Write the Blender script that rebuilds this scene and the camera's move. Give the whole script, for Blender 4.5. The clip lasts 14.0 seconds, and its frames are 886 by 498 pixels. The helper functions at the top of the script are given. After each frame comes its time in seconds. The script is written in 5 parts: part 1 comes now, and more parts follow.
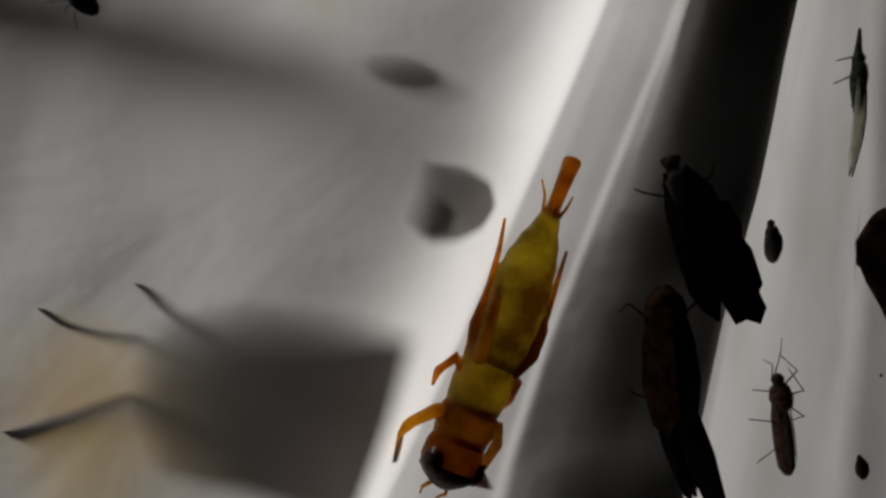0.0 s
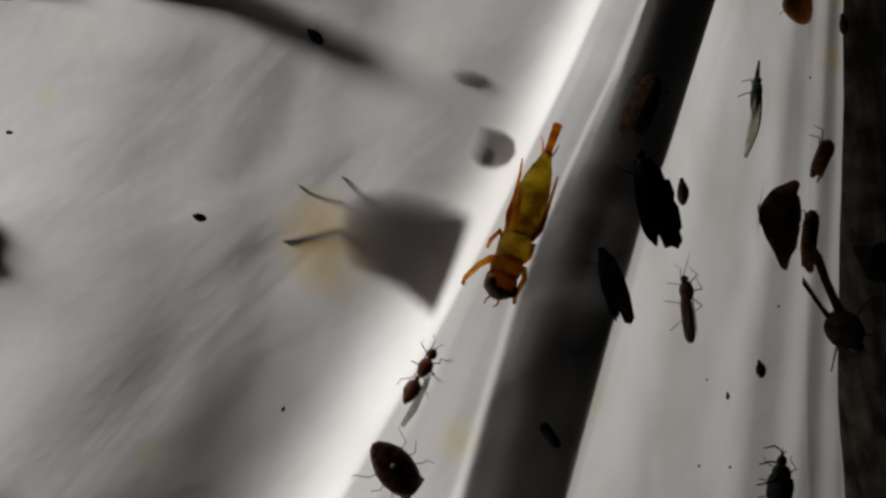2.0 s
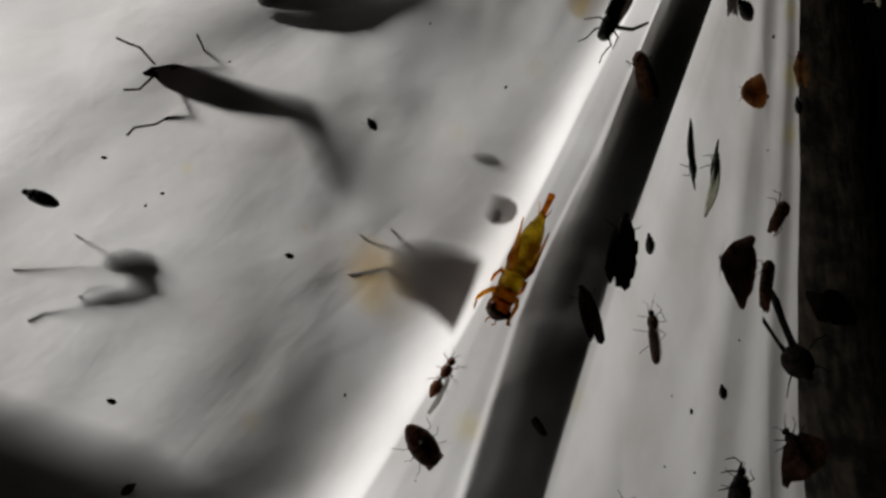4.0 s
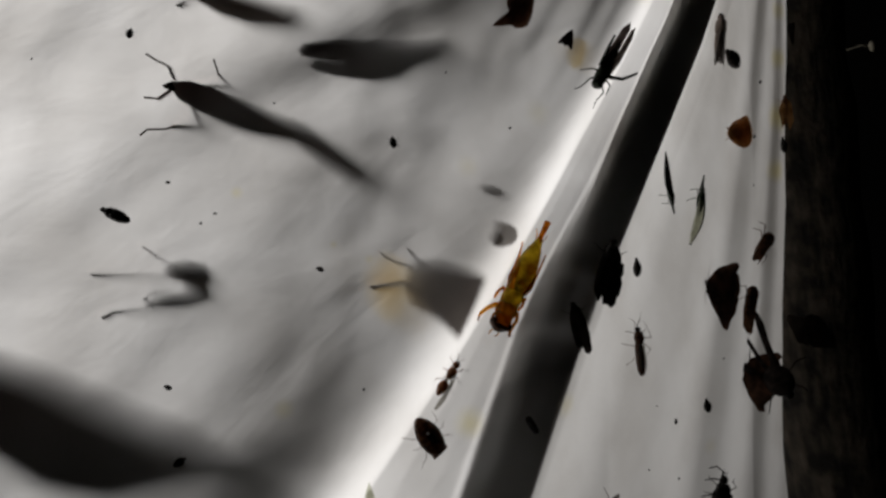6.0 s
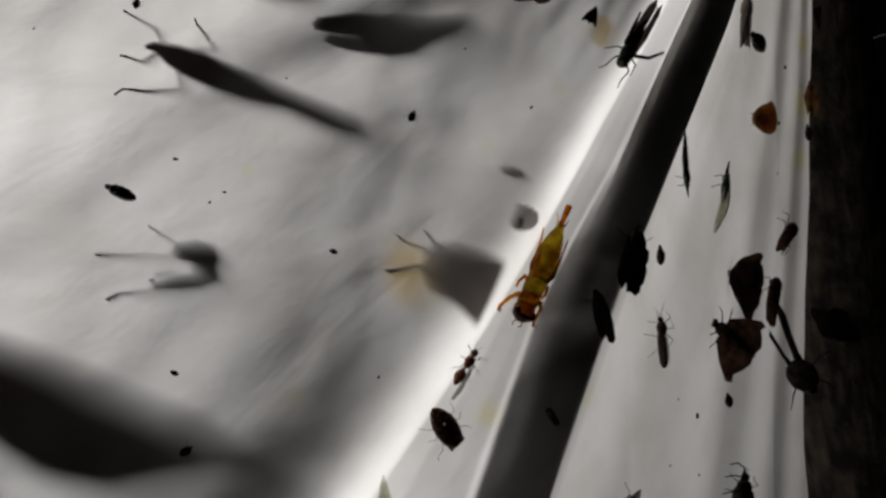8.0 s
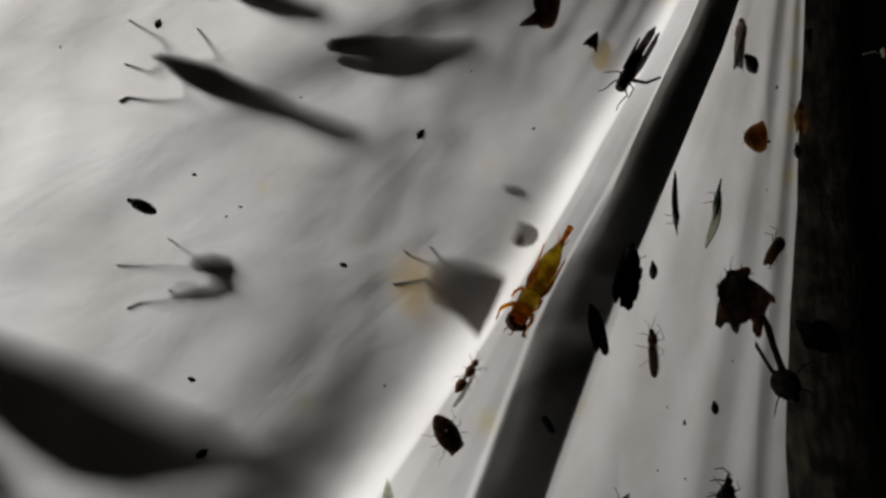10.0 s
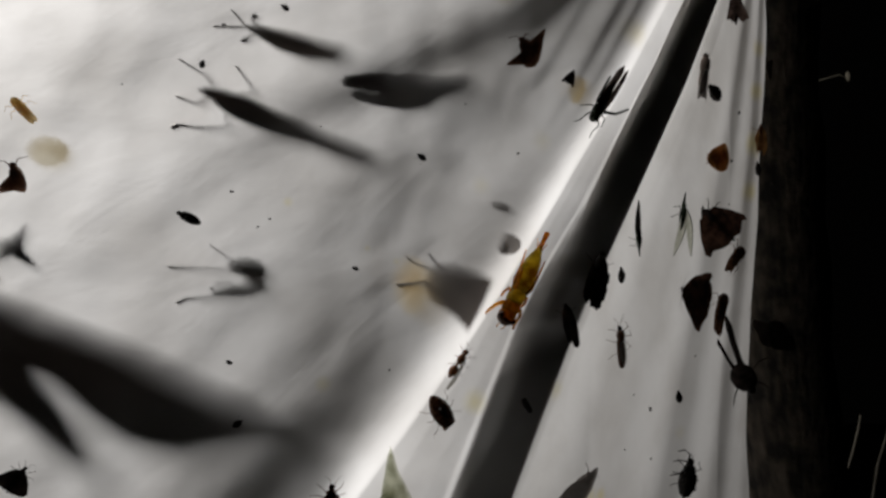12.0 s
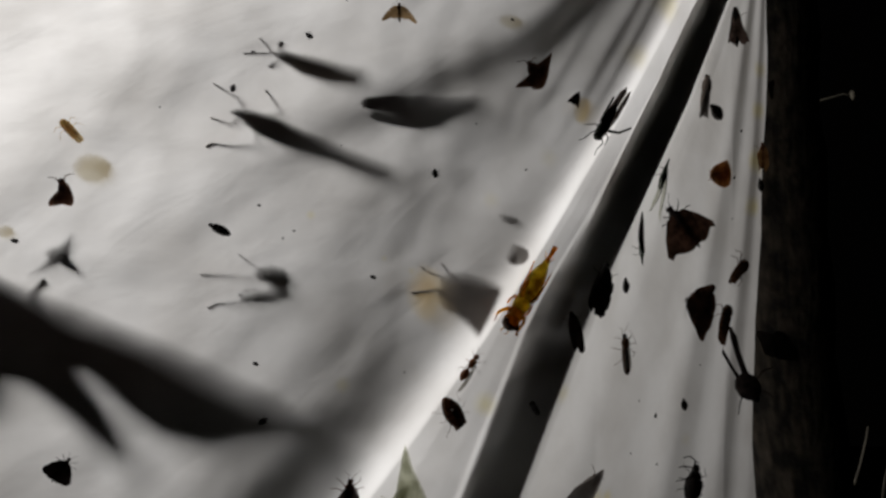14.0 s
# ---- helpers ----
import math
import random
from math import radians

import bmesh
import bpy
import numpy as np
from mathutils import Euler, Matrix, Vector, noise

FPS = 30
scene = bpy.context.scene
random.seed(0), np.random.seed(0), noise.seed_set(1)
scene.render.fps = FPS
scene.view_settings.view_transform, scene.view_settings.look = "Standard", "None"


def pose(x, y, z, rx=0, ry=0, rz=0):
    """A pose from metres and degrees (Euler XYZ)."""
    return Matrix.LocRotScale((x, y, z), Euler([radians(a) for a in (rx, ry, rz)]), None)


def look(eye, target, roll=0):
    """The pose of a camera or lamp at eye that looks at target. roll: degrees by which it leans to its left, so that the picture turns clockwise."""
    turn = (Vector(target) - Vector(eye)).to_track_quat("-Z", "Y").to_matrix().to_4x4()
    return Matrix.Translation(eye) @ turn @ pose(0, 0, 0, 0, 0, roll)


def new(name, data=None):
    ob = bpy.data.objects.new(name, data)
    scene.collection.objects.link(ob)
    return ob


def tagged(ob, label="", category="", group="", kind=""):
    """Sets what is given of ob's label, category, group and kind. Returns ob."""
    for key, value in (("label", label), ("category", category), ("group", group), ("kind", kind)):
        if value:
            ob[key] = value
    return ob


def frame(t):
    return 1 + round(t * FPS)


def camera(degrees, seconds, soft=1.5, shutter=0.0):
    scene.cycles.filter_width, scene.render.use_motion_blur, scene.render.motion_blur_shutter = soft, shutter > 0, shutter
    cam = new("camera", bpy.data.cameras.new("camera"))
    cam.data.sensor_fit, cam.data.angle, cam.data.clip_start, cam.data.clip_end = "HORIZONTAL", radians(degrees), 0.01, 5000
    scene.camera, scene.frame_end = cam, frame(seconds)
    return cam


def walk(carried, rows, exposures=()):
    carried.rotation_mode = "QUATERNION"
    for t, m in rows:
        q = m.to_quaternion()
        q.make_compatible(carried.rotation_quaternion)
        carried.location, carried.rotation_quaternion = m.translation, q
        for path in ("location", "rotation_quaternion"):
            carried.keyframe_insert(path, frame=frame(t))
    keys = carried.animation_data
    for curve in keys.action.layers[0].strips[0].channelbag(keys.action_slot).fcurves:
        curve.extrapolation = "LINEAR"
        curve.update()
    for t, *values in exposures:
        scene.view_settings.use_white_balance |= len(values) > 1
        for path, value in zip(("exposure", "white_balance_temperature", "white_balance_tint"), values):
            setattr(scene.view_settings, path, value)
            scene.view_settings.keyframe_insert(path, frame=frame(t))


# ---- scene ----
CM = 0.01
EYE = 1.2


def at(x, y, z):
    """Centimetres from the first eye's foot point to metres in the world."""
    return Vector((x * CM, y * CM, EYE + z * CM))


# ---- camera ----
cam = camera(66.0, 14.0, soft=2.8)
PATH = [
    (0, (-0.317, 0.856, -0.055), (-1.573, 10.641, 1.581), -7.29),
    (0.5, (-0.180, -0.262, -0.557), (-1.666, 9.476, 1.160), -6.60),
    (1, (-0.346, -1.284, -1.411), (-1.639, 8.539, -0.059), -5.65),
    (1.5, (-0.440, -2.174, -1.453), (-1.650, 7.658, -0.081), -5.71),
    (2, (-0.456, -2.909, -1.603), (-1.715, 6.867, 0.084), -4.98),
    (2.5, (0.212, -3.693, -1.821), (-1.346, 5.979, 0.185), -4.62),
    (3, (-0.167, -4.398, -2.048), (-1.500, 5.283, 0.073), -4.15),
    (3.5, (-0.136, -5.406, -2.137), (-1.562, 4.271, -0.059), -3.37),
    (4, (-0.199, -5.728, -2.123), (-1.593, 3.921, 0.105), -3.27),
    (6.5, (0.219, -7.482, -2.662), (-1.408, 2.051, -0.119), -1.26),
    (7, (0.029, -6.708, -2.685), (-1.514, 2.857, -0.206), -1.64),
    (7.5, (-0.125, -6.748, -2.711), (-1.780, 2.786, -0.189), -1.18),
    (10, (-0.300, -7.515, -2.429), (-1.844, 2.070, -0.031), -0.05),
    (10.5, (-0.390, -7.916, -2.748), (-1.846, 1.652, -0.229), -0.70),
    (11, (-0.122, -8.446, -2.895), (-1.702, 1.121, -0.452), -0.28),
    (11.5, (-0.193, -9.080, -2.991), (-1.655, 0.483, -0.457), -0.12),
    (12, (0.113, -9.726, -2.831), (-1.417, -0.138, -0.435), 0.56),
    (12.5, (0.147, -10.147, -3.059), (-1.475, -0.605, -0.544), 0.51),
    (13, (0.415, -10.227, -3.087), (-1.259, -0.717, -0.488), 0.65),
    (13.5, (0.440, -10.465, -3.157), (-1.300, -0.963, -0.571), 1.10),
    (14, (0.355, -10.593, -3.242), (-1.406, -1.113, -0.589), 1.00),
]
walk(cam, [(t, look(at(*eye), at(*target), roll)) for t, eye, target, roll in PATH],
     [(0.0, -0.41), (0.5, -0.35), (1.0, -0.23), (2.0, -0.19), (3.0, -0.2), (4.0, -0.16), (6.5, -0.18), (6.8, -0.41), (7.0, -0.62), (7.2, -0.41), (7.5, -0.16), (10.0, -0.26), (11.0, -0.25), (12.0, -0.20), (12.5, -0.26), (13.0, -0.22), (13.5, -0.24), (14.0, -0.32)])

# ---- light: a bare bulb hung behind the cloth, and a dim night sky ----
LAMP = (-29.0, -0.3, 17.0)
world = bpy.data.worlds.new("night")
scene.world = world
world.use_nodes = True
sky = world.node_tree.nodes["Background"]
sky.inputs["Color"].default_value = (0.9, 0.85, 0.8, 1)
sky.inputs["Strength"].default_value = 0.0006
bulb_light = bpy.data.lights.new("bulb_light", "POINT")
bulb_light.energy, bulb_light.shadow_soft_size, bulb_light.color = 13.4, 0.04, (1.0, 0.975, 0.965)
new("bulb_light", bulb_light).location = at(*LAMP)

# ---- the cloth's form: a free part, a folded-over pleat, and folds that run together at a knot above ----
# SHEET BEGIN
KNOT = (7.36, 8.18, 16.0)
# folds beyond the pleat, as they fan out from the knot: share of the way from the pleat to the sheet's edge, and steepness there
FOLDS = [(0.0, 2.3), (0.05, 1.7), (0.1, 1.25), (0.15, 0.85), (0.21, 1.1), (0.27, 1.0), (0.37, 1.65), (0.42, 1.2), (0.47, 0.3), (0.53, 0.45), (0.6, 1.6), (0.66, 1.3), (0.70, 0.35), (0.74, 0.5), (0.79, 1.7),
         (0.85, 1.3), (0.88, 0.6), (0.92, 1.9), (0.95, 1.2), (1.0, 1.6)]
SHARE = np.linspace(0, 1, 90)
FAN_ANGLE = np.radians(250.2 + 20.8 * SHARE)
STEEP = np.interp(SHARE, [f[0] for f in FOLDS], [f[1] for f in FOLDS])
FAN_DEPTH = -0.044 + np.r_[0, np.cumsum(0.5 * (STEEP[1:] + STEEP[:-1]))] * math.radians(20.8) / 89
# soft diagonal ripples of the free part: place, width, steepness near the pleat and far from it
RIPPLES = [(7.2, 0.7, 0.3, 0.08), (5.0, 0.6, 0.04, 0.0), (4.0, 0.7, 0.03, 0.05), (0.4, 1.5, 0.07, 0.1), (10.2, 0.9, 0.06, 0.06), (-3.8, 0.8, 0.10, 0.1), (2.4, 0.5, 0.06, 0.04)]


def swell(x, z, fade):
    """Ripples and fine creases of the cloth, in centimetres of depth."""
    w = z - 0.82 * x + 0.25 * np.sin(0.45 * x + 0.3 * z) + 0.1 * np.sin(1.3 * x - 0.7 * z)
    d = 0.0 * x
    near = np.clip((x + 7.2) / 4.6, 0, 1)
    near = near * near * (3 - 2 * near)
    for place, width, steep_near, steep_far in RIPPLES:
        steep = steep_far + (steep_near - steep_far) * near
        d = d + steep * width * 0.886 * np.tanh(1.2 * (w - place) / width) - 0.02 * (w - place)
    fine = 0.035 * np.sin(1.1 * x + 0.9 * np.sin(0.8 * z) + 0.3) * np.sin(0.9 * z - 0.5 * x)
    fine = fine + 0.011 * np.sin(3.1 * x + 1.7 * z + np.sin(2.3 * z)) * np.sin(2.6 * z - 1.9 * x + 1.3 * np.sin(1.1 * x))
    fine = fine + 0.003 * np.sin(7.3 * x - 4.1 * z + 2 * np.sin(1.9 * x)) * np.sin(6.2 * z + 3.3 * x + 2 * np.sin(2.2 * z))
    return fade * d * 0.8 + fine * (0.15 + 0.85 * fade)


def ridge(z):
    """At a height: where the bright ridge lies, where the pleat's upper layer ends, and the pleat's far edge."""
    zq = np.clip(z, -9.0, 11.0)
    xc, xr = -0.82 + 0.627 * zq - 0.0113 * zq * zq + (z - zq) * 0.45 + 0.05 * max(0, min(z, 11) - 3), 1.46 + 0.434 * z - 0.085 * min(z, 0) - 0.04 * max(z - 1, 0)
    x2 = min(-0.12 + 0.28 * min(1, max(0, (z + 0.8) / 3)) - 0.05 * max(0, zq - 6) + 0.455 * zq + 0.005 * zq * zq + (z - zq) * 0.434 + 0.085 * min(4.5, max(0, -z)), xc + 0.66 * (xr - xc))
    return xc, x2, xr


def pull(x, z):
    """How far the hung cloth is drawn aside and back at a place: the folds beyond the pleat lean away to the right."""
    xc, _, xr = ridge(z)
    w = np.clip((x - xc) / (xr - xc), 0, 1)
    span = 3.6 + 1.9 * min(1, max(0, (z + 3) / 4.5))
    near = np.clip((x - xc) / span + 1, 0, 1)
    first = max(xr + 0.4, 1.6)
    xq = np.clip(x, first, max(first, 5.6))
    right = -0.28 + 0.06 * (xq - 4) + 0.055 * np.clip(z, -6, 6)
    deep = 0.74 * right + 0.313 + 0.328 * (xq + right - 4) + 0.05 * np.clip(1.5 - z, 0, 5)
    return (1 - w) * -0.024 * (x + 6.5) + w * right, (1 - w) * -0.3 * near * near * (3 - 2 * near) + w * deep


def section(z):
    """The cloth's line at a height: x and y of its columns, and how many of them lie in front of the pleat's edge."""
    (xc, x2, xr), yr = ridge(z), 7.25 + 0.11 * z
    gap = np.r_[np.arange(46.0, 20.0, -0.5), np.arange(20.0, 3.0, -0.07), np.arange(3.0, 0.0, -0.03)]
    fade = np.clip((gap - 0.1) / 2.4, 0, 1)
    fade = fade * fade * (3 - 2 * fade)
    wide, rise, lean = np.clip(0.27 - 0.19 * z, 0.08, 1.05), np.clip(0.68 + 0.06 * z, 0.46, 0.95), np.clip(0.7 - 0.045 * z, 0.45, 0.78)
    top = float(np.clip((z - 2.0) / 3.5, 0, 1))
    crest = 0.2 - 0.07 * top
    x = xc - gap
    pulled = sum(deep * np.tanh((gap - place) / broad) for place, broad, deep in ((0.6, 0.11, 0.022), (1.05, 0.14, 0.035), (1.9, 0.16, 0.03), (2.7, 0.2, 0.03)))
    shape = swell(x, z, fade) + (1 - fade) * (swell(xc, z, 1.0) - swell(xc, z, 0.0)) * np.clip((z + 3.0) / 3.0, 0, 1) + pulled * np.clip((z - 3.5) / 3.0, 0, 1)
    y = 5.34 + 0.386 * x + rise * wide * np.exp(-gap / wide) + 2.08 * crest * np.exp(-gap / crest) + shape
    yc = 5.34 + 2.08 * crest + 0.386 * xc + rise * wide + shape[-1]
    y2 = yc + lean * (x2 - xc)
    yr = np.clip(yr, y2 + 0.12, y2 + 0.35 + float(np.clip(0.3 - 0.05 * z, 0.3, 0.4)))
    reach = (z - KNOT[2]) / np.sin(FAN_ANGLE)
    fx, fy = KNOT[0] + reach * np.cos(FAN_ANGLE), KNOT[1] + reach * FAN_DEPTH
    spare = 0.02 + 0.8 * float(np.clip((z - 6.2) / 1.6, 0, 1))
    fx, fy = np.r_[fx, fx[-1] + 0.3 * spare, fx[-1] + spare], np.r_[fy, fy[-1] + 0.02 * spare, fy[-1] + 0.2 * spare]
    fx = np.maximum(fx, xr + 0.003 * np.arange(len(fx)))
    wd, lap = xr - x2, x2 - xc
    xi, xm = x2 + 0.03, x2 + 0.09 * wd
    layer = lambda u, k: y2 + (yr - y2) * (u - x2) / wd + 0.02 * k
    px = [xc, xc + 0.3 * lap, xc + 0.7 * lap, xc + 0.93 * lap, x2, x2 + 0.2 * wd, x2 + 0.6 * wd, xr - 0.03, xr]
    py = [yc, yc + 0.326 * lean * lap, yc + 0.704 * lean * lap, yc + 0.908 * lean * lap, y2, layer(x2 + 0.2 * wd, -0.4), layer(x2 + 0.6 * wd, -0.4), yr, yr + 0.01]
    for k, inner in ((1, xi - 0.08), (3, xm), (5, xm + 0.15 * wd)):
        px += [xr - 0.03 - 0.01 * k, inner + 0.15, inner, inner + 0.15] + ([xr - 0.05, xr - 0.03] if k < 5 else [])
        py += [yr + 0.02 * k, layer(inner + 0.15, k), layer(inner, k + 0.5), layer(inner + 0.15, k + 1)] + ([yr + 0.02 * (k + 1), yr + 0.02 * k + 0.03] if k < 5 else [])
    px, py = np.r_[px, xr - 0.03, fx], np.r_[py, max(yr + 0.125, fy[0] - 0.15), np.maximum(fy, yr + 0.14)]
    last = len(px) - len(fx) - 1
    d = np.r_[0, np.cumsum(np.hypot(np.diff(px), np.diff(py)))]
    knots = np.r_[np.linspace(0, d[8], 130), np.linspace(d[8], d[last], 260)[1:], np.linspace(d[last], d[-1], 330)[1:]]
    px, py = np.interp(knots, d, px), np.interp(knots, d, py)
    x, y = np.r_[x, px], np.r_[y, py]
    w = np.exp(-0.5 * (np.arange(-9, 10) / 1.6) ** 2)
    w /= w.sum()
    x, y = [np.convolve(np.pad(a, 9, "reflect", reflect_type="odd"), w, "valid") for a in (x, y)]
    n = len(gap) + 389
    y[n:] += swell(x[n:], z, 0.0) * 1.5
    dx, dy = pull(x, z)
    x, y = x + dx, y + dy
    return x, y, len(gap) + 129, n


def cloth_y(x, z):
    """Depth of the cloth's front at x, z."""
    sx, sy, edge, back = section(z)
    return float(np.interp(x, sx[:edge], sy[:edge]) if x <= sx[edge] else np.interp(x, sx[back:], sy[back:]))


def drawn(x, z):
    """The place of a point of the flat cloth once it hangs drawn aside."""
    return float(x + pull(x, z)[0])
# SHEET END


def cloth_frame(x, z):
    """A point of the cloth's front and the way out of it, towards the viewer."""
    e = 0.08
    p = at(x, float(cloth_y(x, z)), z)
    dx = float(cloth_y(x + e, z) - cloth_y(x - e, z)) / (2 * e)
    dz = float(cloth_y(x, z + e) - cloth_y(x, z - e)) / (2 * e)
    return p, Vector((dx, -1, dz)).normalized()


# ---- materials ----
def material(name):
    m = bpy.data.materials.new(name)
    m.use_nodes = True
    nodes = m.node_tree.nodes
    return m, nodes, m.node_tree.links, nodes["Principled BSDF"]


# yellow stains soaked into the sheet: x, z, size, strength
STAINS = [(-1.3, -2.5, 0.4, 0.49), (1.64, -4.75, 0.35, 0.39), (3.55, 8.1, 0.6, 0.33), (2.6, 6.4, 0.6, 0.29), (-3.0, 0.36, 0.14, 0.33), (-5.2, 1.5, 0.14, 0.33), (0.74, -2.2, 0.35, 0.26),
          (-3.6, 0.62, 0.12, 0.33), (-1.2, 2.2, 0.3, 0.16), (0.2, 3.4, 0.4, 0.16), (-4.4, -2.2, 0.2, 0.26), (-1.25, 7.9, 0.25, 0.45), (4.2, -3.2, 0.3, 0.13), (6.5, 5.7, 0.5, 0.7), (6.6, 7.3, 0.4, 0.6), (6.42, 4.2, 0.4, 0.6), (6.7, 8.6, 0.4, 0.5), (1.9, -4.7, 0.25, 0.5)]


def cloth_material(name="white_cloth", open_weave=0.0, thin=0.62):
    m, nodes, links, bsdf = material(name)
    out = nodes["Material Output"]
    coords = nodes.new("ShaderNodeTexCoord")
    stains = nodes.new("ShaderNodeTexNoise")
    stains.inputs["Scale"].default_value, stains.inputs["Detail"].default_value = 45, 6
    links.new(coords.outputs["Object"], stains.inputs["Vector"])
    ramp = nodes.new("ShaderNodeValToRGB")
    ramp.color_ramp.elements[0].position, ramp.color_ramp.elements[0].color = 0.3, (0.545, 0.533, 0.512, 1)
    ramp.color_ramp.elements[1].position, ramp.color_ramp.elements[1].color = 0.62, (0.656, 0.65, 0.635, 1)
    links.new(stains.outputs["Fac"], ramp.inputs["Fac"])
    colour = ramp.outputs["Color"]
    for x, z, size, amount in STAINS:
        gap, shape = nodes.new("ShaderNodeVectorMath"), nodes.new("ShaderNodeMapRange")
        gap.operation = "DISTANCE"
        gap.inputs[1].default_value = at(drawn(x, z), cloth_y(drawn(x, z), z), z)
        links.new(coords.outputs["Object"], gap.inputs[0])
        uneven = nodes.new("ShaderNodeMath")
        uneven.operation, uneven.inputs[1].default_value = "MULTIPLY_ADD", size * CM * 1.2
        links.new(stains.outputs["Fac"], uneven.inputs[0])
        links.new(gap.outputs["Value"], uneven.inputs[2])
        shape.interpolation_type = "SMOOTHSTEP"
        for k, value in enumerate((1.6 * size * CM, 0.5 * size * CM, 0.0, amount)):
            shape.inputs[k + 1].default_value = value
        links.new(uneven.outputs["Value"], shape.inputs[0])
        tint = nodes.new("ShaderNodeMixRGB")
        tint.inputs[2].default_value = (0.6, 0.52, 0.2, 1)
        links.new(shape.outputs["Result"], tint.inputs["Fac"])
        links.new(colour, tint.inputs[1])
        colour = tint.outputs["Color"]
    weave = nodes.new("ShaderNodeTexNoise")
    weave.inputs["Scale"].default_value, weave.inputs["Detail"].default_value = 900, 3
    links.new(coords.outputs["Object"], weave.inputs["Vector"])
    bump = nodes.new("ShaderNodeBump")
    bump.inputs["Strength"].default_value, bump.inputs["Distance"].default_value = 0.025, 0.0006
    links.new(weave.outputs["Fac"], bump.inputs["Height"])
    turn = nodes.new("ShaderNodeMapping")
    turn.inputs["Rotation"].default_value, turn.inputs["Scale"].default_value = (0, radians(-40), 0), (80, 80, 130)
    links.new(coords.outputs["Object"], turn.inputs["Vector"])
    wrinkle = nodes.new("ShaderNodeTexNoise")
    wrinkle.inputs["Scale"].default_value, wrinkle.inputs["Detail"].default_value, wrinkle.inputs["Distortion"].default_value = 1.0, 4, 0.25
    links.new(turn.outputs["Vector"], wrinkle.inputs["Vector"])
    crumple = nodes.new("ShaderNodeBump")
    crumple.inputs["Strength"].default_value, crumple.inputs["Distance"].default_value = 0.22, 0.0006
    links.new(wrinkle.outputs["Fac"], crumple.inputs["Height"])
    along, stretch, pulls, crease = [nodes.new("ShaderNode" + kind) for kind in ("Mapping", "Mapping", "TexNoise", "Bump")]
    along.inputs["Rotation"].default_value = (0, radians(41), 0)
    stretch.inputs["Scale"].default_value = (30, 30, 95)
    links.new(coords.outputs["Object"], along.inputs["Vector"])
    links.new(along.outputs["Vector"], stretch.inputs["Vector"])
    pulls.inputs["Scale"].default_value, pulls.inputs["Detail"].default_value, pulls.inputs["Distortion"].default_value = 1.0, 3, 0.5
    links.new(stretch.outputs["Vector"], pulls.inputs["Vector"])
    crease.inputs["Strength"].default_value, crease.inputs["Distance"].default_value = 0.13, 0.0012
    links.new(pulls.outputs["Fac"], crease.inputs["Height"])
    links.new(crumple.outputs["Normal"], crease.inputs["Normal"])
    links.new(crease.outputs["Normal"], bump.inputs["Normal"])
    front, through_cloth, mix = nodes.new("ShaderNodeBsdfDiffuse"), nodes.new("ShaderNodeBsdfTranslucent"), nodes.new("ShaderNodeMixShader")
    for node in (front, through_cloth):
        links.new(colour, node.inputs["Color"])
        links.new(bump.outputs["Normal"], node.inputs["Normal"])
    mix.inputs["Fac"].default_value = thin
    links.new(front.outputs["BSDF"], mix.inputs[1])
    links.new(through_cloth.outputs["BSDF"], mix.inputs[2])
    last = mix.outputs["Shader"]
    if open_weave:
        holes, sieve = nodes.new("ShaderNodeBsdfTransparent"), nodes.new("ShaderNodeMixShader")
        sieve.inputs["Fac"].default_value = open_weave
        links.new(last, sieve.inputs[1])
        links.new(holes.outputs["BSDF"], sieve.inputs[2])
        last = sieve.outputs["Shader"]
    links.new(last, out.inputs["Surface"])
    nodes.remove(bsdf)
    return m


# the second cloth is for the added layer that dims light behind the folds
CLOTH, DIMMING_CLOTH = cloth_material(), cloth_material("dimming_cloth", 0.36, 0.43)


def build_cloth():
    heights = np.arange(-24.0, 15.2, 0.16)
    rows = [section(z) for z in heights]
    verts = np.concatenate([np.stack([x * CM, y * CM, np.full(len(x), EYE + z * CM)], -1) for z, (x, y, *_) in zip(heights, rows)])
    n, m = len(rows), len(rows[0][0])
    i = (np.arange(n - 1)[:, None] * m + np.arange(m - 1)).ravel()
    mesh = bpy.data.meshes.new("white_sheet")
    mesh.from_pydata(verts.tolist(), [], np.stack([i, i + 1, i + m + 1, i + m], -1).tolist())
    mesh.polygons.foreach_set("use_smooth", [True] * len(mesh.polygons))
    mesh.materials.append(CLOTH)
    return tagged(new("white_sheet", mesh), "white cotton sheet hung in loose folds, lit from behind", "sheet")


build_cloth()


